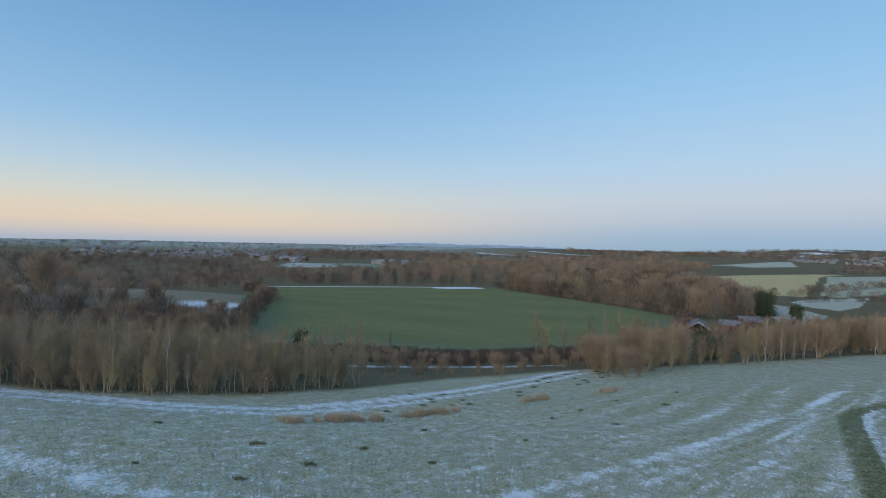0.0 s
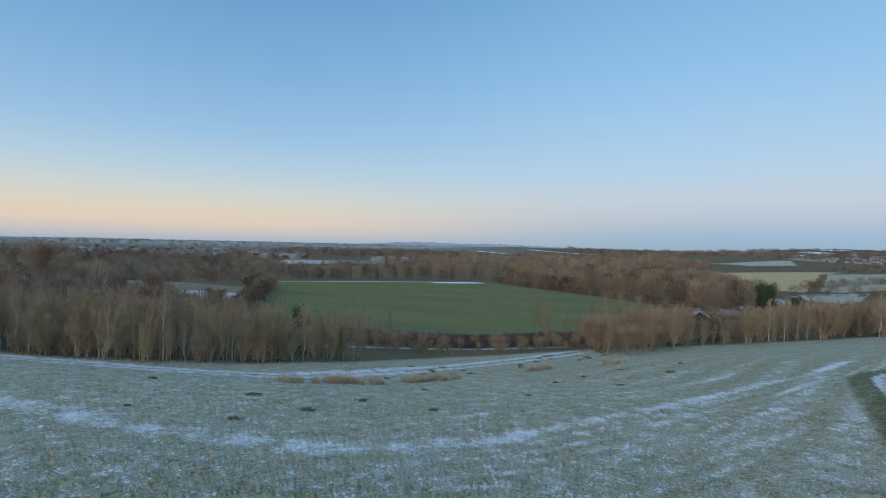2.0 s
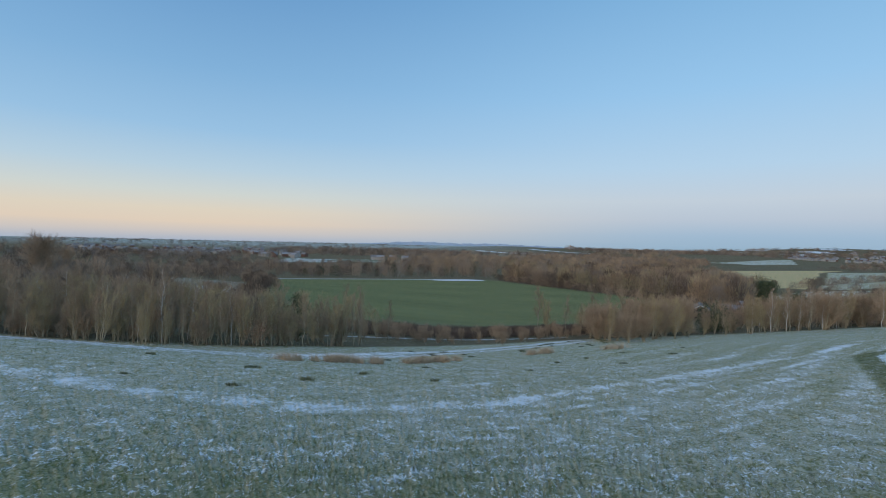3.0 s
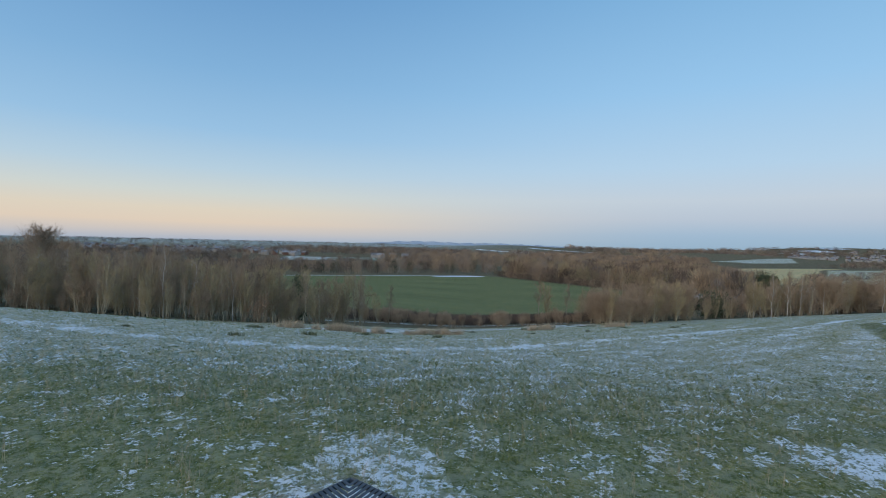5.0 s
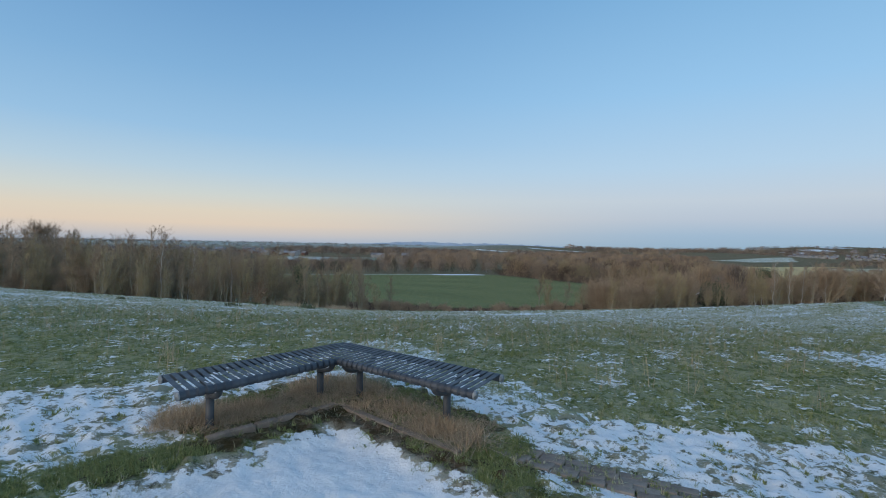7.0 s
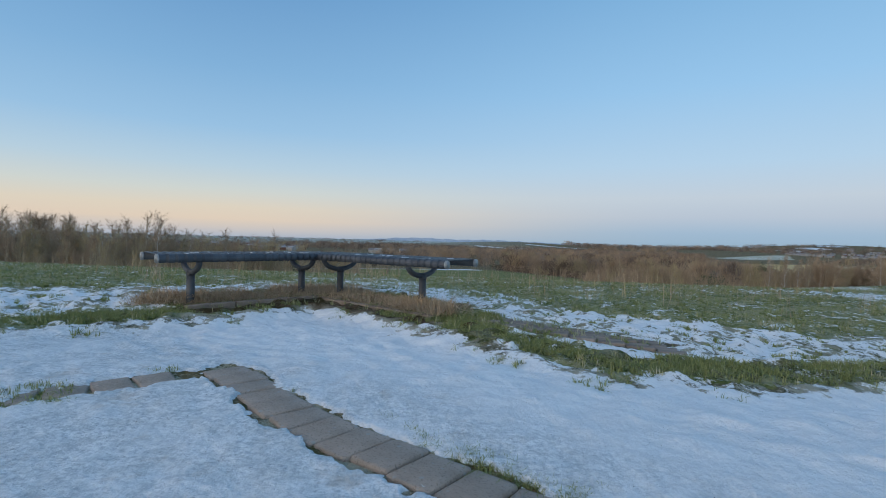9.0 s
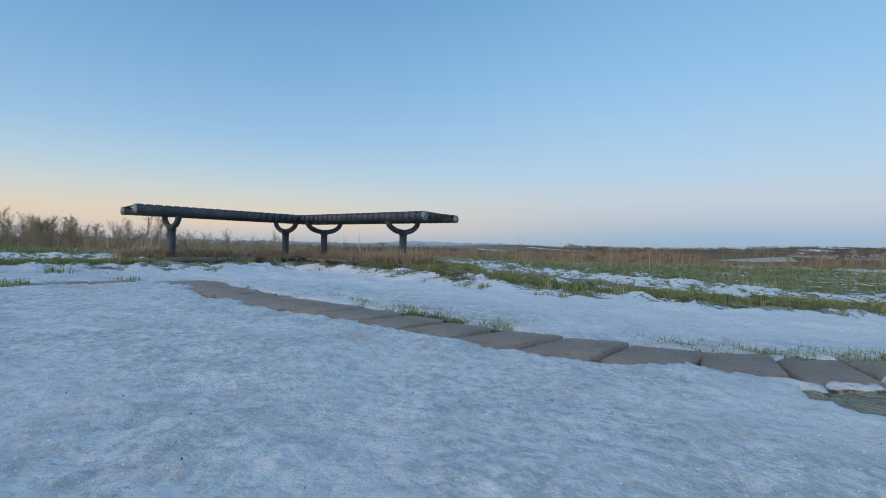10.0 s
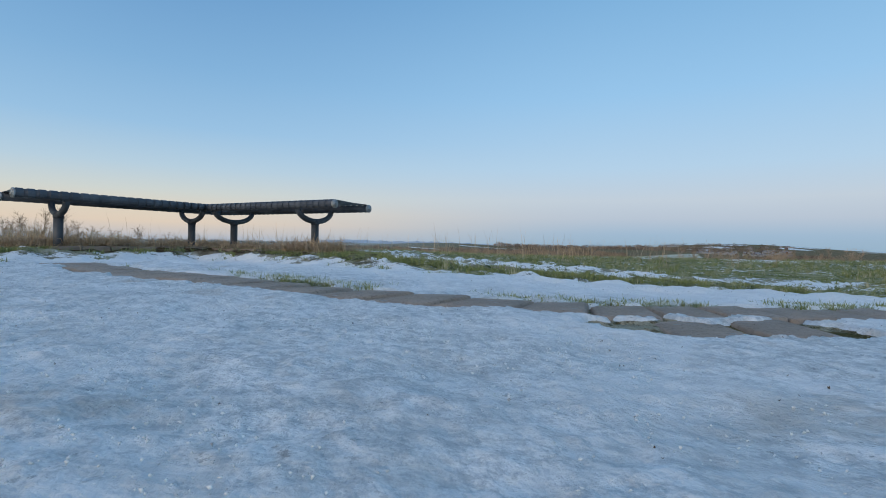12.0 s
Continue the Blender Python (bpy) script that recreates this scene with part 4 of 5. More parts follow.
def snow_crumbs():
    """Refrozen grains and crumbs standing out of the trodden snow, smaller and closer set where it is walked on."""
    r = np.random.default_rng(77)
    n = 16000
    d, a = 0.25 + 2.6 * r.uniform(0, 1, n) ** 1.5, r.uniform(radians(35), radians(150), n)
    x, y = 0.55 + d * np.cos(a), 0.25 + d * np.sin(a)
    ok = inside(x, y, PLAZA_EDGE) & (gap_to(x, y, KERB_LINE) > 0.13) & (gap_to(x, y, KERB_SECOND) > 0.13) & (clumpy(x, y, 4) + 0.5 * clumpy(x, y, 11) + r.uniform(-0.4, 0.4, n) > 0.6)
    x, y, d = x[ok], y[ok], d[ok]
    n = len(x)
    s = r.uniform(0.0005, 0.0013, n) * (1 + 0.35 * d)
    z = height(x, y) + 0.0075
    corner = np.array([(1, 0, 0), (0, 1, 0), (-1, 0, 0), (0, -1, 0), (0, 0, 0.8), (0, 0, -1.0)])
    v = np.stack([x, y, z], -1)[:, None, :] + corner[None] * s[:, None, None] * r.uniform(0.55, 1.35, (n, 6, 1)) + r.normal(0, 0.25, (n, 6, 3)) * s[:, None, None]
    tri = np.array([(0, 1, 4), (1, 2, 4), (2, 3, 4), (3, 0, 4), (1, 0, 5), (2, 1, 5), (3, 2, 5), (0, 3, 5)])
    f = (np.arange(n)[:, None, None] * 6 + tri[None]).reshape(-1, 3)
    me = bpy.data.meshes.new("snow_crumbs")
    me.from_pydata(v.reshape(-1, 3).tolist(), [], f.tolist())
    me.polygons.foreach_set("use_smooth", [True] * len(me.polygons))
    me.materials.append(M_CRUMB)
    tagged(new("snow_crumbs", me), "refrozen crumbs and grains on the trodden snow", "snow", kind="stuff")


snow_crumbs()

# ---- bare winter trees ----


def twig_fan(verts, faces, p, d, length, width, rng, n, spread):
    for _ in range(n):
        q = (d + Vector((rng.gauss(0, spread), rng.gauss(0, spread), rng.gauss(0.12, spread * 0.7)))).normalized()
        o = p + d * rng.uniform(0, length * 0.6)
        e = o + q * length * rng.uniform(0.45, 1.1)
        a = q.cross(Vector((rng.gauss(0, 1), rng.gauss(0, 1), rng.gauss(0, 1)))).normalized() * width
        k = len(verts)
        verts += [tuple(o - a), tuple(o + a), tuple(e)]
        faces.append((k, k + 1, k + 2))


def tree_meshes(seed, tall, spread, limbs, rise, bark, twig, stem=0.10, first=0.25, dense=1.0, stems=1, domed=False, fine=0.008):
    """Trunk with limbs, and the twigs, as two meshes."""
    rng = random.Random(seed)
    tv, tf, cv, cf = [], [], [], []
    for s in range(stems):
        lean = Vector((rng.gauss(0, 0.05 + 0.12 * (stems > 1)), rng.gauss(0, 0.05 + 0.12 * (stems > 1)), 1))
        ht = tall * rng.uniform(0.8, 1.0) if s else tall
        pts = [Vector((0.12 * s, 0.1 * (s % 2), -0.3))]
        for i in range(1, 9):
            f = i / 8
            pts.append(Vector((lean.x * ht * f + rng.gauss(0, 0.012 * ht), lean.y * ht * f + rng.gauss(0, 0.012 * ht), ht * f)))
        rad = [stem * (1 - 0.9 * (i / 8) ** 0.8) for i in range(9)]
        tube(tv, tf, pts, rad, 7)
        for i in range(limbs // stems):
            f = first + (0.97 - first) * (i + rng.random()) / (limbs // stems)
            k = min(7, int(f * 8))
            p = pts[k].lerp(pts[k + 1], f * 8 - k)
            a = rng.uniform(0, 2 * math.pi)
            L = spread * (1.08 - 0.75 * f) * rng.uniform(0.65, 1.25)
            if domed:
                L = spread * math.sqrt(max(0.1, 1 - ((f - 0.55) / 0.46) ** 2)) * rng.uniform(0.7, 1.1)
            d = Vector((math.cos(a), math.sin(a), rise + rng.gauss(0, 0.25))).normalized()
            r0 = stem * 0.42 * (1 - 0.75 * f)
            path = [p]
            for j in range(3):
                d = (d + Vector((rng.gauss(0, 0.15), rng.gauss(0, 0.15), 0.16))).normalized()
                path.append(path[-1] + d * L / 3)
            tube(tv, tf, path, [r0, r0 * 0.7, r0 * 0.42, r0 * 0.15], 3, False)
            for j in range(int(7 * dense)):
                g = rng.uniform(0.05, 1.0)
                c = min(2, int(g * 3))
                o = path[c].lerp(path[c + 1], g * 3 - c)
                q = (d + Vector((rng.gauss(0, 0.6), rng.gauss(0, 0.6), rng.gauss(0.1, 0.4)))).normalized()
                l2 = L * rng.uniform(0.3, 0.65)
                b = q.cross(Vector((rng.gauss(0, 1), rng.gauss(0, 1), 0.3))).normalized() * fine * 1.1
                k2 = len(cv)
                cv += [tuple(o - b), tuple(o + b), tuple(o + q * l2)]
                cf.append((k2, k2 + 1, k2 + 2))
                twig_fan(cv, cf, o, q, l2, fine, rng, int(7 * dense), 0.42)
        twig_fan(cv, cf, pts[-2], Vector((0, 0, 1)), tall * 0.13, fine, rng, int(14 * dense), 0.18)
    return mesh_of("trunk", tv, tf, bark, True), mesh_of("crown", cv, cf, twig)


def tree_kind(name, label, n, **kw):
    """Some trees of a kind, out of which copies are set."""
    return [(name, label, *tree_meshes(31 * i + len(name), **kw)) for i in range(n)]


SLIM = tree_kind("young_tree", "slender bare young tree with fine brown twigs", 5, tall=8.2, spread=2.2, limbs=48, rise=1.3, bark=M_BARK, twig=M_TWIG, stem=0.085, dense=0.8, first=0.3)
OLIVE = tree_kind("willow_tree", "bare olive-brown willow with upright twigs", 3, tall=7.4, spread=2.4, limbs=48, rise=1.4, bark=M_BARK, twig=M_TWIG_OLIVE, stem=0.075, first=0.1, stems=3)
BIRCH = tree_kind("birch_tree", "white-stemmed bare birch with reddish twigs", 4, tall=8.8, spread=2.2, limbs=42, rise=1.0, bark=M_BIRCH, twig=M_TWIG_RED, stem=0.085, dense=0.8)
SHRUB = tree_kind("thicket_shrub", "dense bare reddish-brown shrub", 4, tall=4.4, spread=2.5, limbs=60, rise=1.1, bark=M_BARK, twig=M_TWIG_RED, stem=0.05, first=0.02, stems=5, dense=1.2)
BIG = tree_kind("broad_tree", "tall broad bare tree with a round crown", 3, tall=12, spread=5.5, limbs=84, rise=0.75, bark=M_BARK, twig=M_TWIG, stem=0.26, first=0.2, dense=1.3, domed=True, fine=0.022)


def plant(kind, x, y, size, rng, group, sink=0.05):
    name, label, trunk, crown = kind
    root = new(name)
    root.matrix_basis = Matrix.LocRotScale((x, y, level(x, y) - sink), Euler((0, 0, rng.uniform(0, 6.28))), (size * rng.uniform(0.9, 1.1),) * 2 + (size,))
    tagged(root, label, "tree" if "shrub" not in name else "shrub", group)
    child("trunk", trunk, root)
    child("crown", crown, root)
    return root


rng = random.Random(11)
# the wood below the track
WOOD_EDGE = ([-98, -70, -55, -46, -39, -32, -27, -23.5, -19], [48, 48, 48.8, 49.8, 51.4, 55, 59.5, 63.5, 70])
for i in range(640):
    x = rng.uniform(-98, -19)
    edge = float(np.interp(x, *WOOD_EDGE))
    y = edge + (rng.uniform(0, 3) if i % 4 == 0 else abs(rng.gauss(0, 1)) * 17 + rng.uniform(0, 2.5))
    if x > -36 and y > edge + 6 and rng.random() < 0.7:
        continue
    kind = rng.choice(SLIM + SLIM + OLIVE + OLIVE + (BIRCH if i % 9 == 0 else SHRUB))
    tall = rng.choice((0.5, 0.7, 0.85, 0.95, 1.0)) if y > edge + 2 else rng.uniform(0.4, 0.9)
    plant(kind, x, y, tall * rng.uniform(0.92, 1.08), rng, "trees of the wood below the track")
for x, y, s in ((-38.6, 54.0, 1.0), (-31.8, 57.2, 0.85), (-47, 58, 0.9), (-52, 55.5, 0.9), (-57, 56, 0.95), (-36.5, 57, 0.8)):
    plant(rng.choice(BIRCH), x, y, s, rng, "trees of the wood below the track")
# scrub between the wood and the hedge, thin tall trees before the field
for i in range(90):
    x = rng.uniform(-34, 24)
    y = rng.uniform(88, 118) + max(0, -x) * 0.0
    if 84 + 0.4 * (x + 8) < y:
        plant(rng.choice(SHRUB), x, y, rng.uniform(0.35, 0.7), rng, "scrub above the hedge")
for x, y, s in ((10, 112, 1.4), (12.5, 113, 1.3), (16, 114, 1.1), (19, 112, 1.0), (22, 113, 1.2), (25.5, 113, 1.3), (28, 112, 1.35), (31.5, 111, 1.2), (34, 113, 1.4), (37, 114, 1.2), (-33, 92, 1.15), (-28, 90, 1.2), (-38, 98, 1.1), (-30, 80, 0.9), (-24, 88, 1.2), (-20, 92, 0.9)):
    plant(rng.choice(OLIVE + SLIM), x, y, s, rng, "thin trees before the field")
# thicket and birches on the brow to the right
for i in range(190):
    x = rng.uniform(19, 104)
    edge = float(np.interp(x, [17, 22, 32, 45, 58, 72, 82, 104], [85, 83, 89.5, 97, 102, 107.5, 111, 117]))
    y = edge + rng.uniform(0, 1) ** 1.4 * 30
    kind = rng.choice((SHRUB + OLIVE) if x < 40 else (SHRUB + SLIM + SLIM[:2] + OLIVE + BIRCH[:1]))
    tall = (1.75 if kind in SHRUB else 1.1) * (0.8 if x < 26 else 1.0) * (0.58 if 0.37 < x / y < 0.47 else 1.0)
    plant(kind, x, y, rng.uniform(0.7, 1.0) * tall, rng, "trees of the thicket on the brow")
for x, y, s in ((48.2, 98.3, 0.75), (53.3, 102, 1.0), (57.2, 103.8, 0.95), (60, 104.5, 0.9), (64.5, 105, 0.7), (79, 110, 1.0), (51, 101.5, 0.6)):
    plant(rng.choice(BIRCH), x, y, s, rng, "trees of the thicket on the brow")
plant(OLIVE[0], 28.8, 97.3, 0.95, rng, "trees of the thicket on the brow")
# taller trees farther down on the left
for i in range(70):
    x, y = rng.uniform(-190, -62), rng.uniform(90, 165)
    if x < -0.47 * y - 6:
        plant(rng.choice(BIG + BIG + OLIVE), x, y, rng.uniform(0.36, 0.58), rng, "tall trees beyond the wood")
for x, y, s in ((-158, 156, 1.25), (-176, 186, 0.9), (-128, 172, 0.7), (-97, 140, 0.42)):
    plant(rng.choice(BIG), x, y, s, rng, "tall trees beyond the wood")

# ---- far woods and hedges: masses of twigs ----


def wood_stuff(name, crowns, label, seed, per=64):
    """Crowns (x, y, height, width, colour) as fans of twigs on short stems, one mesh."""
    r = np.random.default_rng(seed)
    C = np.array([c[:4] for c in crowns], float)
    K = np.array([c[4] for c in crowns], float)
    n = len(C)
    z0 = height(C[:, 0], C[:, 1])
    th = r.uniform(0, 2 * np.pi, (n, per))
    rr = np.sqrt(r.uniform(0, 1, (n, per)))
    up = r.uniform(0.12, 1.0, (n, per))
    dome = np.sqrt(np.clip(1 - ((up - 0.42) / 0.62) ** 2, 0.05, 1))
    w = C[:, 3:4] * 0.5 * dome
    x = C[:, 0:1] + np.cos(th) * rr * w
    y = C[:, 1:2] + np.sin(th) * rr * w
    z = z0[:, None] + up * C[:, 2:3] * 0.9
    ln = C[:, 2:3] * r.uniform(0.10, 0.26, (n, per))
    dx, dy, dz = np.cos(th) * rr * 0.8 + r.normal(0, 0.25, (n, per)), np.sin(th) * rr * 0.8 + r.normal(0, 0.25, (n, per)), r.uniform(0.5, 1.1, (n, per))
    nn = np.sqrt(dx * dx + dy * dy + dz * dz)
    b = r.uniform(0, 2 * np.pi, (n, per))
    wd = C[:, 3:4] * r.uniform(0.35, 0.8, (n, per)) / math.sqrt(per) * 0.30
    bx, by = np.cos(b) * wd, np.sin(b) * wd
    v = np.stack([np.stack([x - bx, y - by, z - ln * 0.3], -1), np.stack([x + bx, y + by, z - ln * 0.3], -1),
                  np.stack([x + dx / nn * ln, y + dy / nn * ln, z + dz / nn * ln], -1)], 2).reshape(-1, 3)
    me = bpy.data.meshes.new(name)
    m = n * per
    me.vertices.add(3 * m)
    me.vertices.foreach_set("co", v.ravel())
    me.loops.add(3 * m)
    me.loops.foreach_set("vertex_index", np.arange(3 * m, dtype=np.int32))
    me.polygons.add(m)
    me.polygons.foreach_set("loop_start", (np.arange(m) * 3).astype(np.int32))
    me.update(calc_edges=True)
    col = np.repeat(np.hstack([K * r.uniform(0.75, 1.3, (n, 1)), np.ones((n, 1))]), per * 3, axis=0)
    me.attributes.new("tint", "FLOAT_COLOR", "POINT").data.foreach_set("color", col.ravel())
    me.materials.append(M_MASS)
    return tagged(new(name, me), label, "woods" if "hedge" not in name else "hedge", kind="stuff")


BROWN, RUST, GREY, OLIVE_C, DARK, FIR = (0.37, 0.272, 0.195), (0.47, 0.335, 0.215), (0.31, 0.258, 0.215), (0.42, 0.34, 0.21), (0.18, 0.135, 0.107), (0.085, 0.10, 0.065)
rng = random.Random(23)


def fill(poly, n, tall, wide, colours):
    xs, ys = [p[0] for p in poly], [p[1] for p in poly]
    out = []
    while len(out) < n:
        x, y = rng.uniform(min(xs), max(xs)), rng.uniform(min(ys), max(ys))
        if inside(np.array([x]), np.array([y]), poly)[0]:
            t = rng.uniform(*tall)
            out.append((x, y, t, t * rng.uniform(*wide), rng.choice(colours)))
    return out


def row(line, step, tall, wide, colours, jitter=1.0):
    out = []
    for (x0, y0), (x1, y1) in zip(line, line[1:]):
        k = max(1, int(math.hypot(x1 - x0, y1 - y0) / step))
        for i in range(k):
            f = (i + rng.random()) / k
            t = rng.uniform(*tall)
            out.append((x0 + (x1 - x0) * f + rng.gauss(0, jitter), y0 + (y1 - y0) * f + rng.gauss(0, jitter), t, t * rng.uniform(*wide), rng.choice(colours)))
    return out


# beside and behind the crop field
wood_stuff("wood", fill([(98, 240), (76, 292), (6, 408), (20, 560), (190, 540), (196, 430), (158, 340), (140, 262)], 620, (9, 15), (0.6, 0.9), [BROWN, BROWN, RUST, GREY, OLIVE_C, DARK]), "bare brown wood beside the crop field", 1, 260)
wood_stuff("wood", fill([(-40, 425), (10, 415), (40, 600), (300, 760), (200, 1000), (-100, 900), (-150, 560)], 520, (9, 15), (0.6, 0.9), [BROWN, BROWN, RUST, GREY]), "bare brown wood in the valley", 2, 190)
wood_stuff("wood", fill([(-330, 425), (-40, 425), (-90, 560), (-320, 600)], 300, (8, 13), (0.5, 0.8), [BROWN, GREY, DARK, BROWN]), "belt of bare trees behind the crop field", 3, 190)
wood_stuff("conifer_belt", row([(-175, 428), (-120, 430), (-60, 432), (0, 428), (22, 420)], 7, (8, 13), (0.35, 0.5), [FIR, FIR, DARK, BROWN], 3), "dark firs behind the crop field", 4, 200)
wood_stuff("wood", fill([(150, 600), (330, 800), (480, 1180), (500, 1500), (100, 1500), (60, 1000)], 560, (10, 16), (0.8, 1.2), [BROWN, GREY, BROWN, RUST]), "wide bare woods on the far slope", 5, 110)
wood_stuff("wood", fill([(620, 1500), (900, 1700), (1500, 2050), (1700, 2300), (1300, 2600), (300, 2300), (250, 1700)], 680, (12, 20), (1.0, 1.6), [GREY, DARK, BROWN]), "dark woods along the skyline", 6, 90)
wood_stuff("wood", fill([(-700, 560), (-340, 600), (-330, 720), (-520, 760), (-800, 700)], 260, (9, 14), (0.8, 1.2), [BROWN, DARK, GREY]), "bare woods beyond the clearing", 7, 130)
wood_stuff("wood", fill([(-560, 1150), (-100, 1000), (-50, 1300), (-350, 1700), (-700, 1600)], 420, (11, 18), (1.0, 1.5), [GREY, DARK, BROWN]), "dark woods on the low ridge", 8, 90)
wood_stuff("wood", fill([(-2600, 1700), (-600, 1900), (-300, 2600), (-2600, 3000)], 520, (6, 10), (2.2, 3.6), [GREY, DARK]), "far tree belts on the plain", 9, 60)
wood_stuff("wood", fill([(-430, 250), (-200, 250), (-195, 400), (-340, 590), (-640, 560)], 420, (7, 12), (0.7, 1.0), [BROWN, GREY, DARK]), "bare wood beyond the clearing", 10, 170)
wood_stuff("wood", fill([(-420, 200), (-160, 168), (-120, 172), (-82, 132), (-104, 112), (-200, 100), (-420, 150)], 300, (5, 10), (0.6, 0.9), [DARK, BROWN, GREY]), "dark thicket round the clearing", 11, 330)
wood_stuff("scrub", fill([(-36, 100), (-20, 104), (30, 116), (28, 131), (0, 126), (-38, 115)], 300, (1.4, 2.6), (1.0, 1.6), [DARK, (0.24, 0.18, 0.14)]), "brown scrub on the slope above the hedge", 17, 120)
wood_stuff("wood", fill([(-420, 1350), (330, 1380), (380, 1560), (-60, 1590), (-100, 1680), (-420, 1700)], 260, (9, 15), (1.0, 1.5), [BROWN, GREY, DARK]), "bare woods under the worked heap", 18, 110)
wood_stuff("wood", fill([(-1900, 900), (-900, 950), (-600, 1500), (-700, 1900), (-2300, 1800)], 380, (5, 10), (1.2, 2.0), [GREY, DARK, BROWN]), "tree belts among the houses", 19, 80)
wood_stuff("wood", fill([(640, 1000), (800, 1080), (1050, 1330), (1300, 1500), (1250, 1620), (860, 1330)], 260, (5, 9), (1.0, 1.6), [DARK, BROWN, GREY]), "tree belts before the far town", 23, 90)
# hedges
wood_stuff("hedge", row([(60, 166), (92, 243), (72, 290), (4, 404)], 1.6, (3, 5.5), (0.9, 1.3), [DARK, BROWN], 1.2), "dark hedge between crop field and wood", 22, 200)
wood_stuff("hedge", row([(-76, 131), (-104, 215), (-152, 300), (-214, 405)], 2.2, (4, 7), (0.8, 1.2), [DARK, BROWN, DARK], 2), "dark overgrown hedge along the crop field", 12, 260)
wood_stuff("hedge", row([(-40, 119), (-24, 122), (2, 131), (28, 136), (58, 160)], 0.55, (2.0, 2.7), (1.0, 1.4), [(0.15, 0.12, 0.10), (0.18, 0.14, 0.115)], 0.6), "trimmed dark hedge at the foot of the field", 13, 170)
wood_stuff("scrub", row([(-38, 106), (-20, 112), (10, 118), (32, 122)], 0.6, (1.2, 2.4), (1.2, 1.8), [(0.30, 0.225, 0.175), DARK], 2.8), "low brown scrub before the hedge", 14, 150)
wood_stuff("hedge", row([(250, 430), (420, 560), (640, 760)], 7, (4, 9), (0.9, 1.3), [DARK, BROWN], 2) + row([(215, 410), (300, 415), (470, 480)], 6, (4, 8), (0.9, 1.3), [DARK, BROWN], 3) + row([(548, 905), (640, 860), (760, 860)], 8, (5, 9), (0.9, 1.3), [DARK, GREY], 3) + row([(200, 352), (300, 390)], 5, (3, 5), (0.9, 1.3), [DARK], 2), "field hedges with bare trees", 15, 170)
wood_stuff("thicket", fill([(46, 128), (70, 150), (150, 190), (150, 140), (100, 122)], 170, (4, 8), (0.7, 1.0), [RUST, BROWN, DARK]), "rusty thicket behind the brow", 16, 330)


def leafy(name, label, x, y, tall, wide, material, seed, n=2600, low=0.1, leaf=0.16):
    """A tree with its leaves on: stem, limbs and many small leaf clumps with gaps between."""
    r = random.Random(seed)
    trunk, _ = tree_meshes(seed, tall * 0.9, wide * 0.45, 26, 0.8, M_BARK, M_TWIG, 0.2 if tall > 6 else 0.06, 0.12, 0.5)
    knots = []
    for _ in range(40):
        f = r.uniform(low, 1)
        rad = wide / 2 * math.sqrt(max(0.05, 1 - ((f - 0.45) / 0.6) ** 2)) * r.uniform(0.4, 1)
        a = r.uniform(0, 6.28)
        knots.append(Vector((math.cos(a) * rad, math.sin(a) * rad, f * tall)))
    vs, fs = [], []
    for _ in range(n):
        c = r.choice(knots) + Vector((r.gauss(0, 1), r.gauss(0, 1), r.gauss(0, 1))) * wide * 0.13
        a, b = basis((r.gauss(0, 1), r.gauss(0, 1), r.gauss(0, 1) + 0.01))
        s = leaf * r.uniform(0.6, 1.3)
        k = len(vs)
        vs += [tuple(c - a * s), tuple(c + b * s * 0.6), tuple(c + a * s), tuple(c - b * s * 0.6)]
        fs.append((k, k + 1, k + 2, k + 3))
    root = new(name)
    root.location = (x, y, level(x, y) - 0.05)
    tagged(root, label, "tree")
    child("trunk", trunk, root)
    child("crown", mesh_of("crown", vs, fs, material), root, "small leaves in loose clumps")
    return root


leafy("oak_sapling", "young oak holding its russet dead leaves", -29.0, 58.0, 3.2, 3.2, M_DEADLEAF, 3, 800, 0.1, 0.10)
leafy("holly_tree", "dark evergreen holly among bare trees", -31.5, 77, 7.0, 3.2, M_EVERGREEN, 4, 2400)
leafy("evergreen_tree", "tall rounded dark evergreen tree", 138, 268, 10.5, 10, M_EVERGREEN, 5, 9000, 0.05, 0.3)
leafy("evergreen_tree", "small dark evergreen beside the pasture", 143, 250, 7.5, 5, M_EVERGREEN, 6, 2500, 0.1, 0.3)
leafy("evergreen_shrub", "low green evergreen in the thicket", 47, 112, 5, 7, M_EVERGREEN, 7, 2600, 0.1, 0.2)

# ---- buildings ----


def box(bm, x0, x1, y0, y1, z0, z1):
    m = Matrix.Translation(((x0 + x1) / 2, (y0 + y1) / 2, (z0 + z1) / 2)) @ Matrix.Diagonal((x1 - x0, y1 - y0, z1 - z0, 1))
    bmesh.ops.create_cube(bm, size=1, matrix=m)


def gable_walls(w, d, h, rise):
    bm = bmesh.new()
    v = [bm.verts.new(p) for p in ((-w, -d, 0), (w, -d, 0), (w, d, 0), (-w, d, 0), (-w, -d, h), (w, -d, h), (w, d, h), (-w, d, h), (0, -d, h + rise), (0, d, h + rise))]
    for f in ((0, 1, 5, 8, 4), (2, 3, 7, 9, 6), (1, 2, 6, 5), (3, 0, 4, 7), (3, 2, 1, 0), (4, 8, 9, 7), (8, 5, 6, 9)):
        bm.faces.new([v[i] for i in f])
    return bm


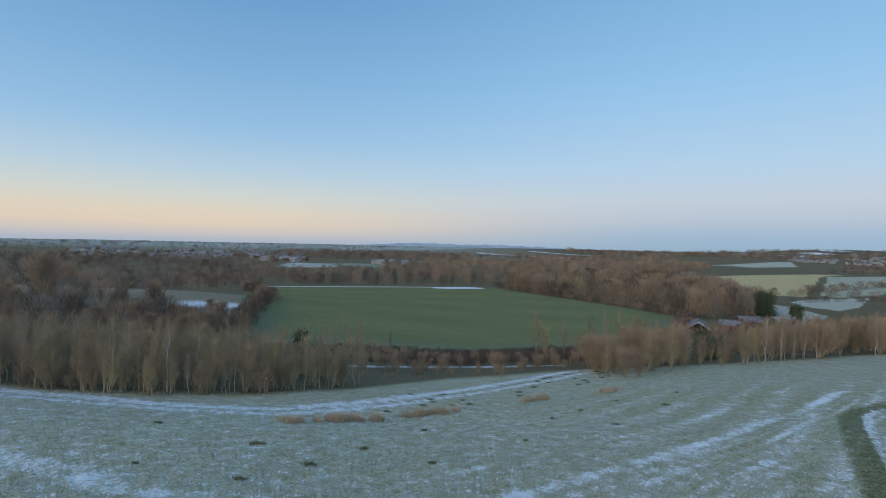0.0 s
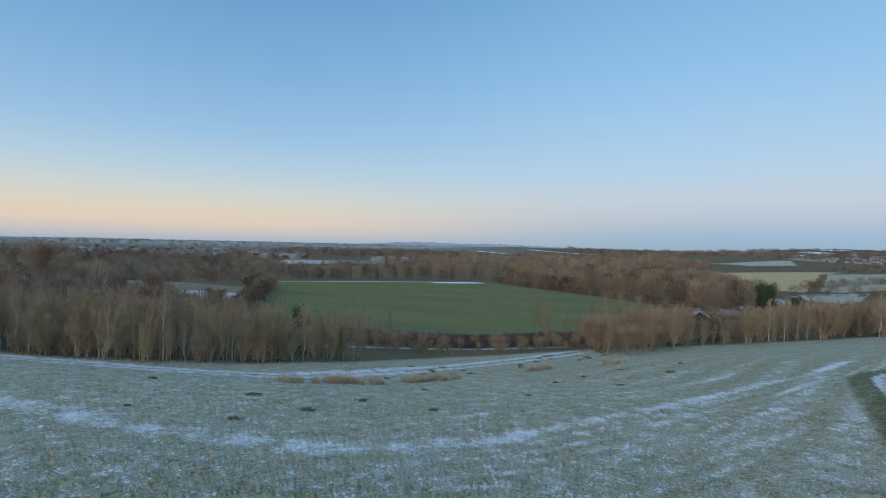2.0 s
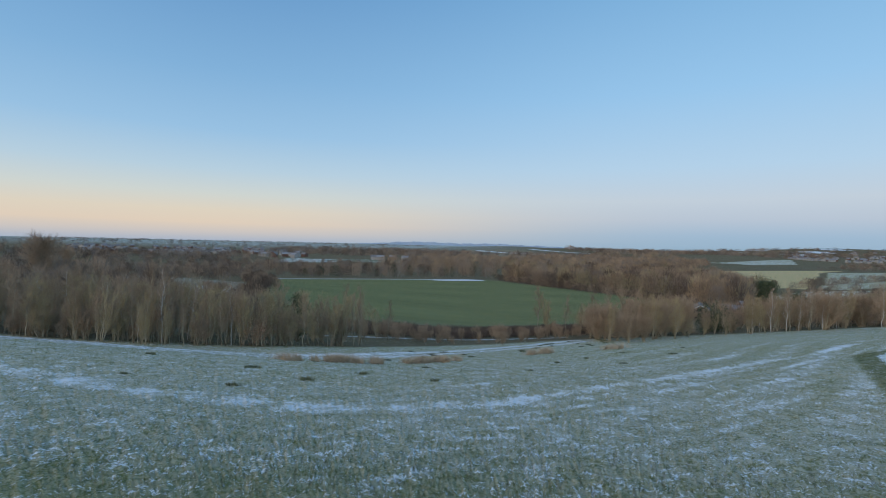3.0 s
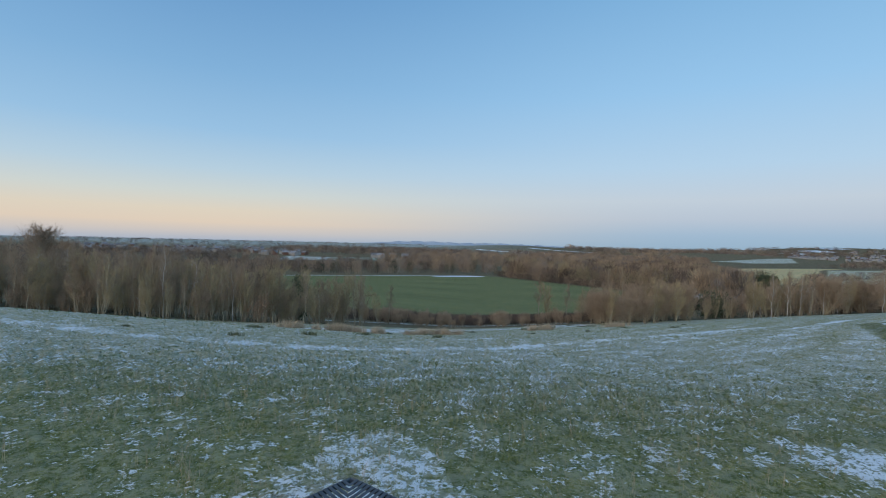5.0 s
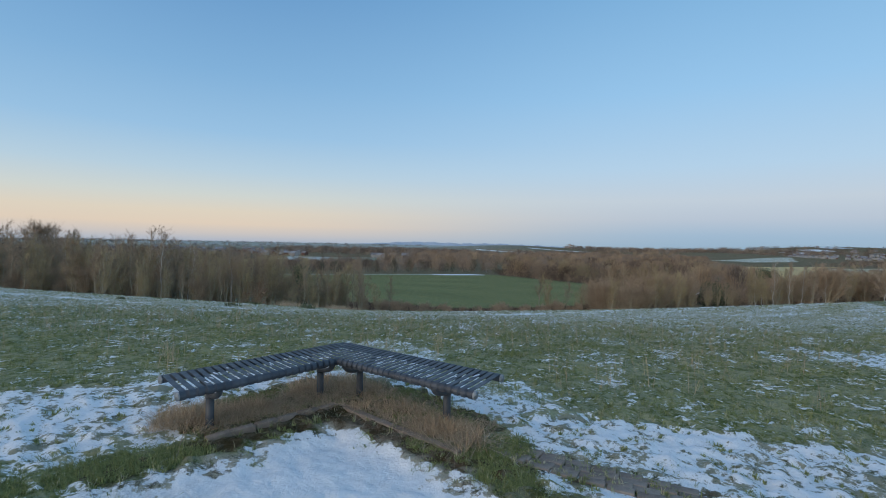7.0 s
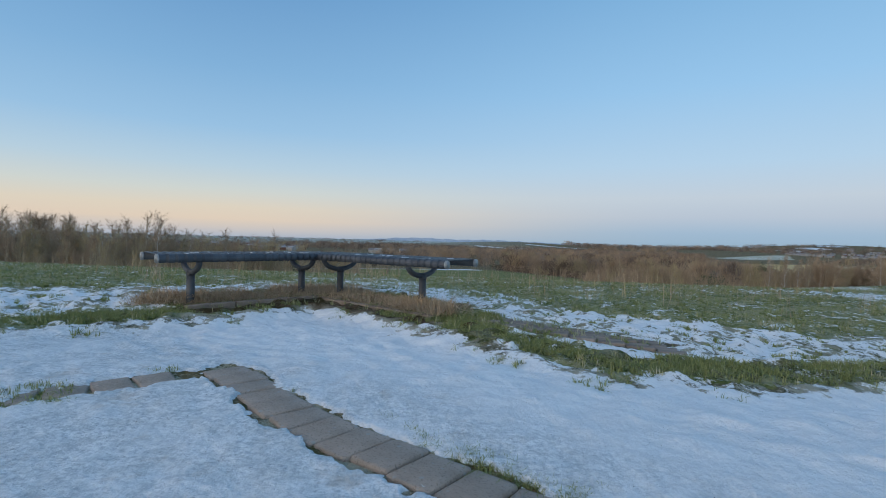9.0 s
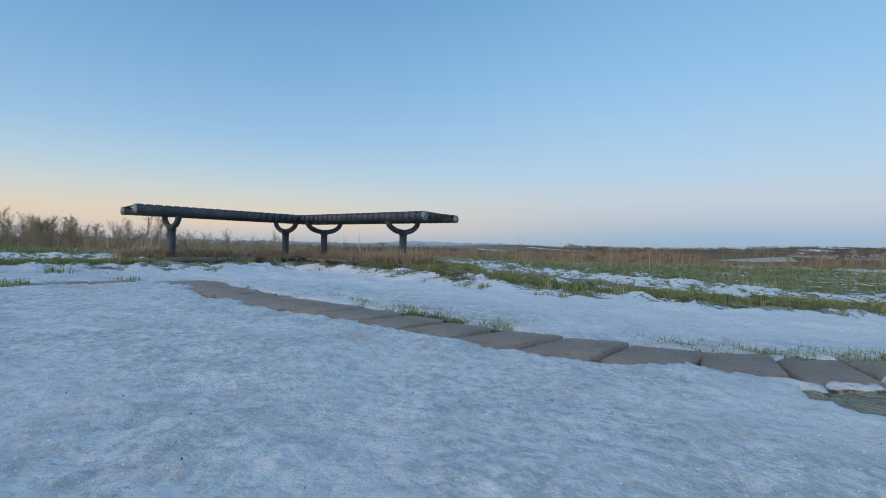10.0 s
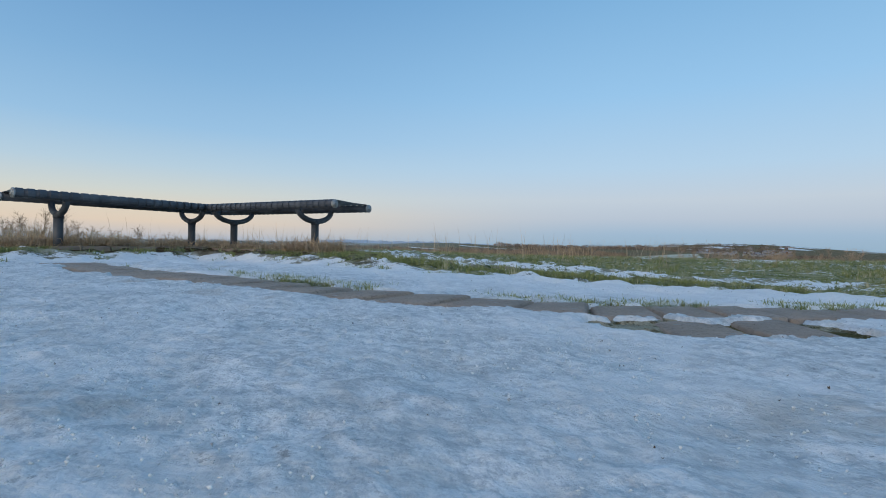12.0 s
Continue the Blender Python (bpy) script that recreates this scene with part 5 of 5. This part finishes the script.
def gable_roof(w, d, h, rise, over=0.35, thick=0.22):
    bm = bmesh.new()
    s = rise / w
    pts = []
    for y in (-d - over, d + over):
        for x in (-w - over, 0, w + over):
            z = h + rise - abs(x) * s + 0.02
            pts += [bm.verts.new((x, y, z)), bm.verts.new((x, y, z + thick))]
    a = lambda y, x, t: pts[y * 6 + x * 2 + t]
    for x in (0, 1):
        for t in (0, 1):
            f = [a(0, x, t), a(0, x + 1, t), a(1, x + 1, t), a(1, x, t)]
            bm.faces.new(f if t else f[::-1])
        for y in (0, 1):
            f = [a(y, x, 0), a(y, x + 1, 0), a(y, x + 1, 1), a(y, x, 1)]
            bm.faces.new(f if y == 0 else f[::-1])
    for x in (0, 2):
        bm.faces.new([a(0, x, 0), a(0, x, 1), a(1, x, 1), a(1, x, 0)])
    bmesh.ops.recalc_face_normals(bm, faces=bm.faces)
    return bm


def house(name, label, x, y, turn, w, d, h, rise, wall, roof, windows=4, group="", chimney=True):
    root = new(name)
    root.matrix_basis = Matrix.Translation((x, y, level(x, y) - 0.2)) @ Euler((0, 0, turn)).to_matrix().to_4x4()
    tagged(root, label, "house", group)
    part("wall", gable_walls(w, d, h, rise), wall, root)
    top = part("roof", gable_roof(w, d, h, rise), roof, root)
    if chimney:
        bm = bmesh.new()
        box(bm, -0.45, 0.45, -d * 0.6 - 0.4, -d * 0.6 + 0.4, h + rise - 0.6, h + rise + 1.1)
        part("chimney", bm, M_BRICK, top)
    for i in range(windows):
        bm = bmesh.new()
        u = -w + 2 * w * (i % 2 + 0.5) / 2
        z = 1.1 + 2.6 * (i // 2)
        box(bm, u - 0.6, u + 0.6, -d - 0.06, -d + 0.1, z, z + 1.2)
        win = part("window", bm, M_WALL, root)
        bm = bmesh.new()
        box(bm, u - 0.5, u + 0.5, -d - 0.075, -d - 0.05, z + 0.1, z + 1.1)
        part("pane", bm, M_GLASS, win)
    return root


barn = house("barn", "dark timber barn with a pale roof edge", 73.5, 186, radians(-20), 3.3, 6, 3.0, 2.0, M_TIMBER, M_ROOF, 0, chimney=False)
for sgn in (-1, 1):
    bm = bmesh.new()
    for y in (-6.4,):
        vs = [bm.verts.new(p) for p in ((0, y, 5.3), (sgn * 3.65, y, 3.05), (sgn * 3.65, y, 2.75), (0, y, 5.0), (0, y + 0.12, 5.3), (sgn * 3.65, y + 0.12, 3.05), (sgn * 3.65, y + 0.12, 2.75), (0, y + 0.12, 5.0))]
        for f in ((0, 1, 2, 3), (4, 5, 6, 7), (0, 1, 5, 4), (3, 2, 6, 7), (1, 2, 6, 5), (0, 3, 7, 4)):
            bm.faces.new([vs[k] for k in f])
    bmesh.ops.recalc_face_normals(bm, faces=bm.faces)
    part("barge_board", bm, M_SNOW, barn, "white painted barge board")
house("farm_house", "low stone farm building with a frosted roof", 92, 200, radians(60), 2.6, 4.5, 2.6, 1.6, M_BRICK, M_ROOF, 2)
house("farm_house", "farm cottage with a tiled roof", 104, 214, radians(100), 2.8, 4.5, 3.2, 2.0, M_BRICK, M_ROOF, 2)
rng = random.Random(77)
kinds = []
for k, (wall, roof) in enumerate(((M_WALL, M_ROOF), (M_WALL, M_ROOF2), (M_BRICK, M_ROOF2), (M_BRICK, M_ROOF), (M_WALL, M_ROOF))):
    kinds.append(house("house", ("pale rendered house in the distant town", "pale house with a snowy roof", "brick house with a snowy roof", "brick house with a frosted roof", "long rendered terrace in the town")[k],
                       -700 + 26 * k, 1150 + 7 * k, rng.uniform(0, 3), 4.5 + (k == 4) * 5, 5.5, 5.2, 3.0, wall, roof, 4, "houses of the town"))
for i in range(170):
    y = rng.uniform(780, 1500)
    x = y * rng.uniform(-0.95, -0.40)
    src = rng.choice(kinds)
    copy_thing(src, Matrix.Translation((x, y, level(x, y) - 0.2)) @ Euler((0, 0, rng.uniform(0, 6.28))).to_matrix().to_4x4())
for i in range(110):
    y = rng.uniform(1500, 2350)
    x = y * rng.uniform(0.55, 0.76)
    copy_thing(rng.choice(kinds[:2] + kinds[4:] + kinds[:3]), Matrix.Translation((x, y, level(x, y) - 0.2)) @ Euler((0, 0, rng.uniform(0, 6.28))).to_matrix().to_4x4())
for i, (x, y) in enumerate(((-190, 800), (-172, 810), (-205, 815), (-150, 805))):
    copy_thing(kinds[(i + 1) % 3], Matrix.Translation((x, y, level(x, y) - 0.2)) @ Euler((0, 0, 1.4 + 0.2 * i)).to_matrix().to_4x4())

# ---- the farthest hills ----


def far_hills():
    """A low ridge on the skyline, with a back and a foot, painted haze-blue."""
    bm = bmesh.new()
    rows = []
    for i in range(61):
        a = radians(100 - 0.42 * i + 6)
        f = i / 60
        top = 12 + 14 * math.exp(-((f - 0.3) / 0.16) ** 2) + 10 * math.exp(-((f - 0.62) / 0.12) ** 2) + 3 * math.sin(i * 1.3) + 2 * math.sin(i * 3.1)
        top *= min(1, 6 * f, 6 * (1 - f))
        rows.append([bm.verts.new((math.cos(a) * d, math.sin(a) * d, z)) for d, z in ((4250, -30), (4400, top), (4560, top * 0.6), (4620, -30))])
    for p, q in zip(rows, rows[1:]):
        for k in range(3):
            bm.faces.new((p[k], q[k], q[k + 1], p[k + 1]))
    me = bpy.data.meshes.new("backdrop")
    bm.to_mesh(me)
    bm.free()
    # pale blue base colour stands for the haze in front of the hills
    me.materials.append(two_tone("hazed_hill_blue", (0.52, 0.57, 0.62), (0.58, 0.63, 0.67), 0.004, 1.0, 0.0, 0, 0))
    tagged(new("backdrop", me), "faint hills on the horizon, haze painted pale blue", "hills", kind="structure")


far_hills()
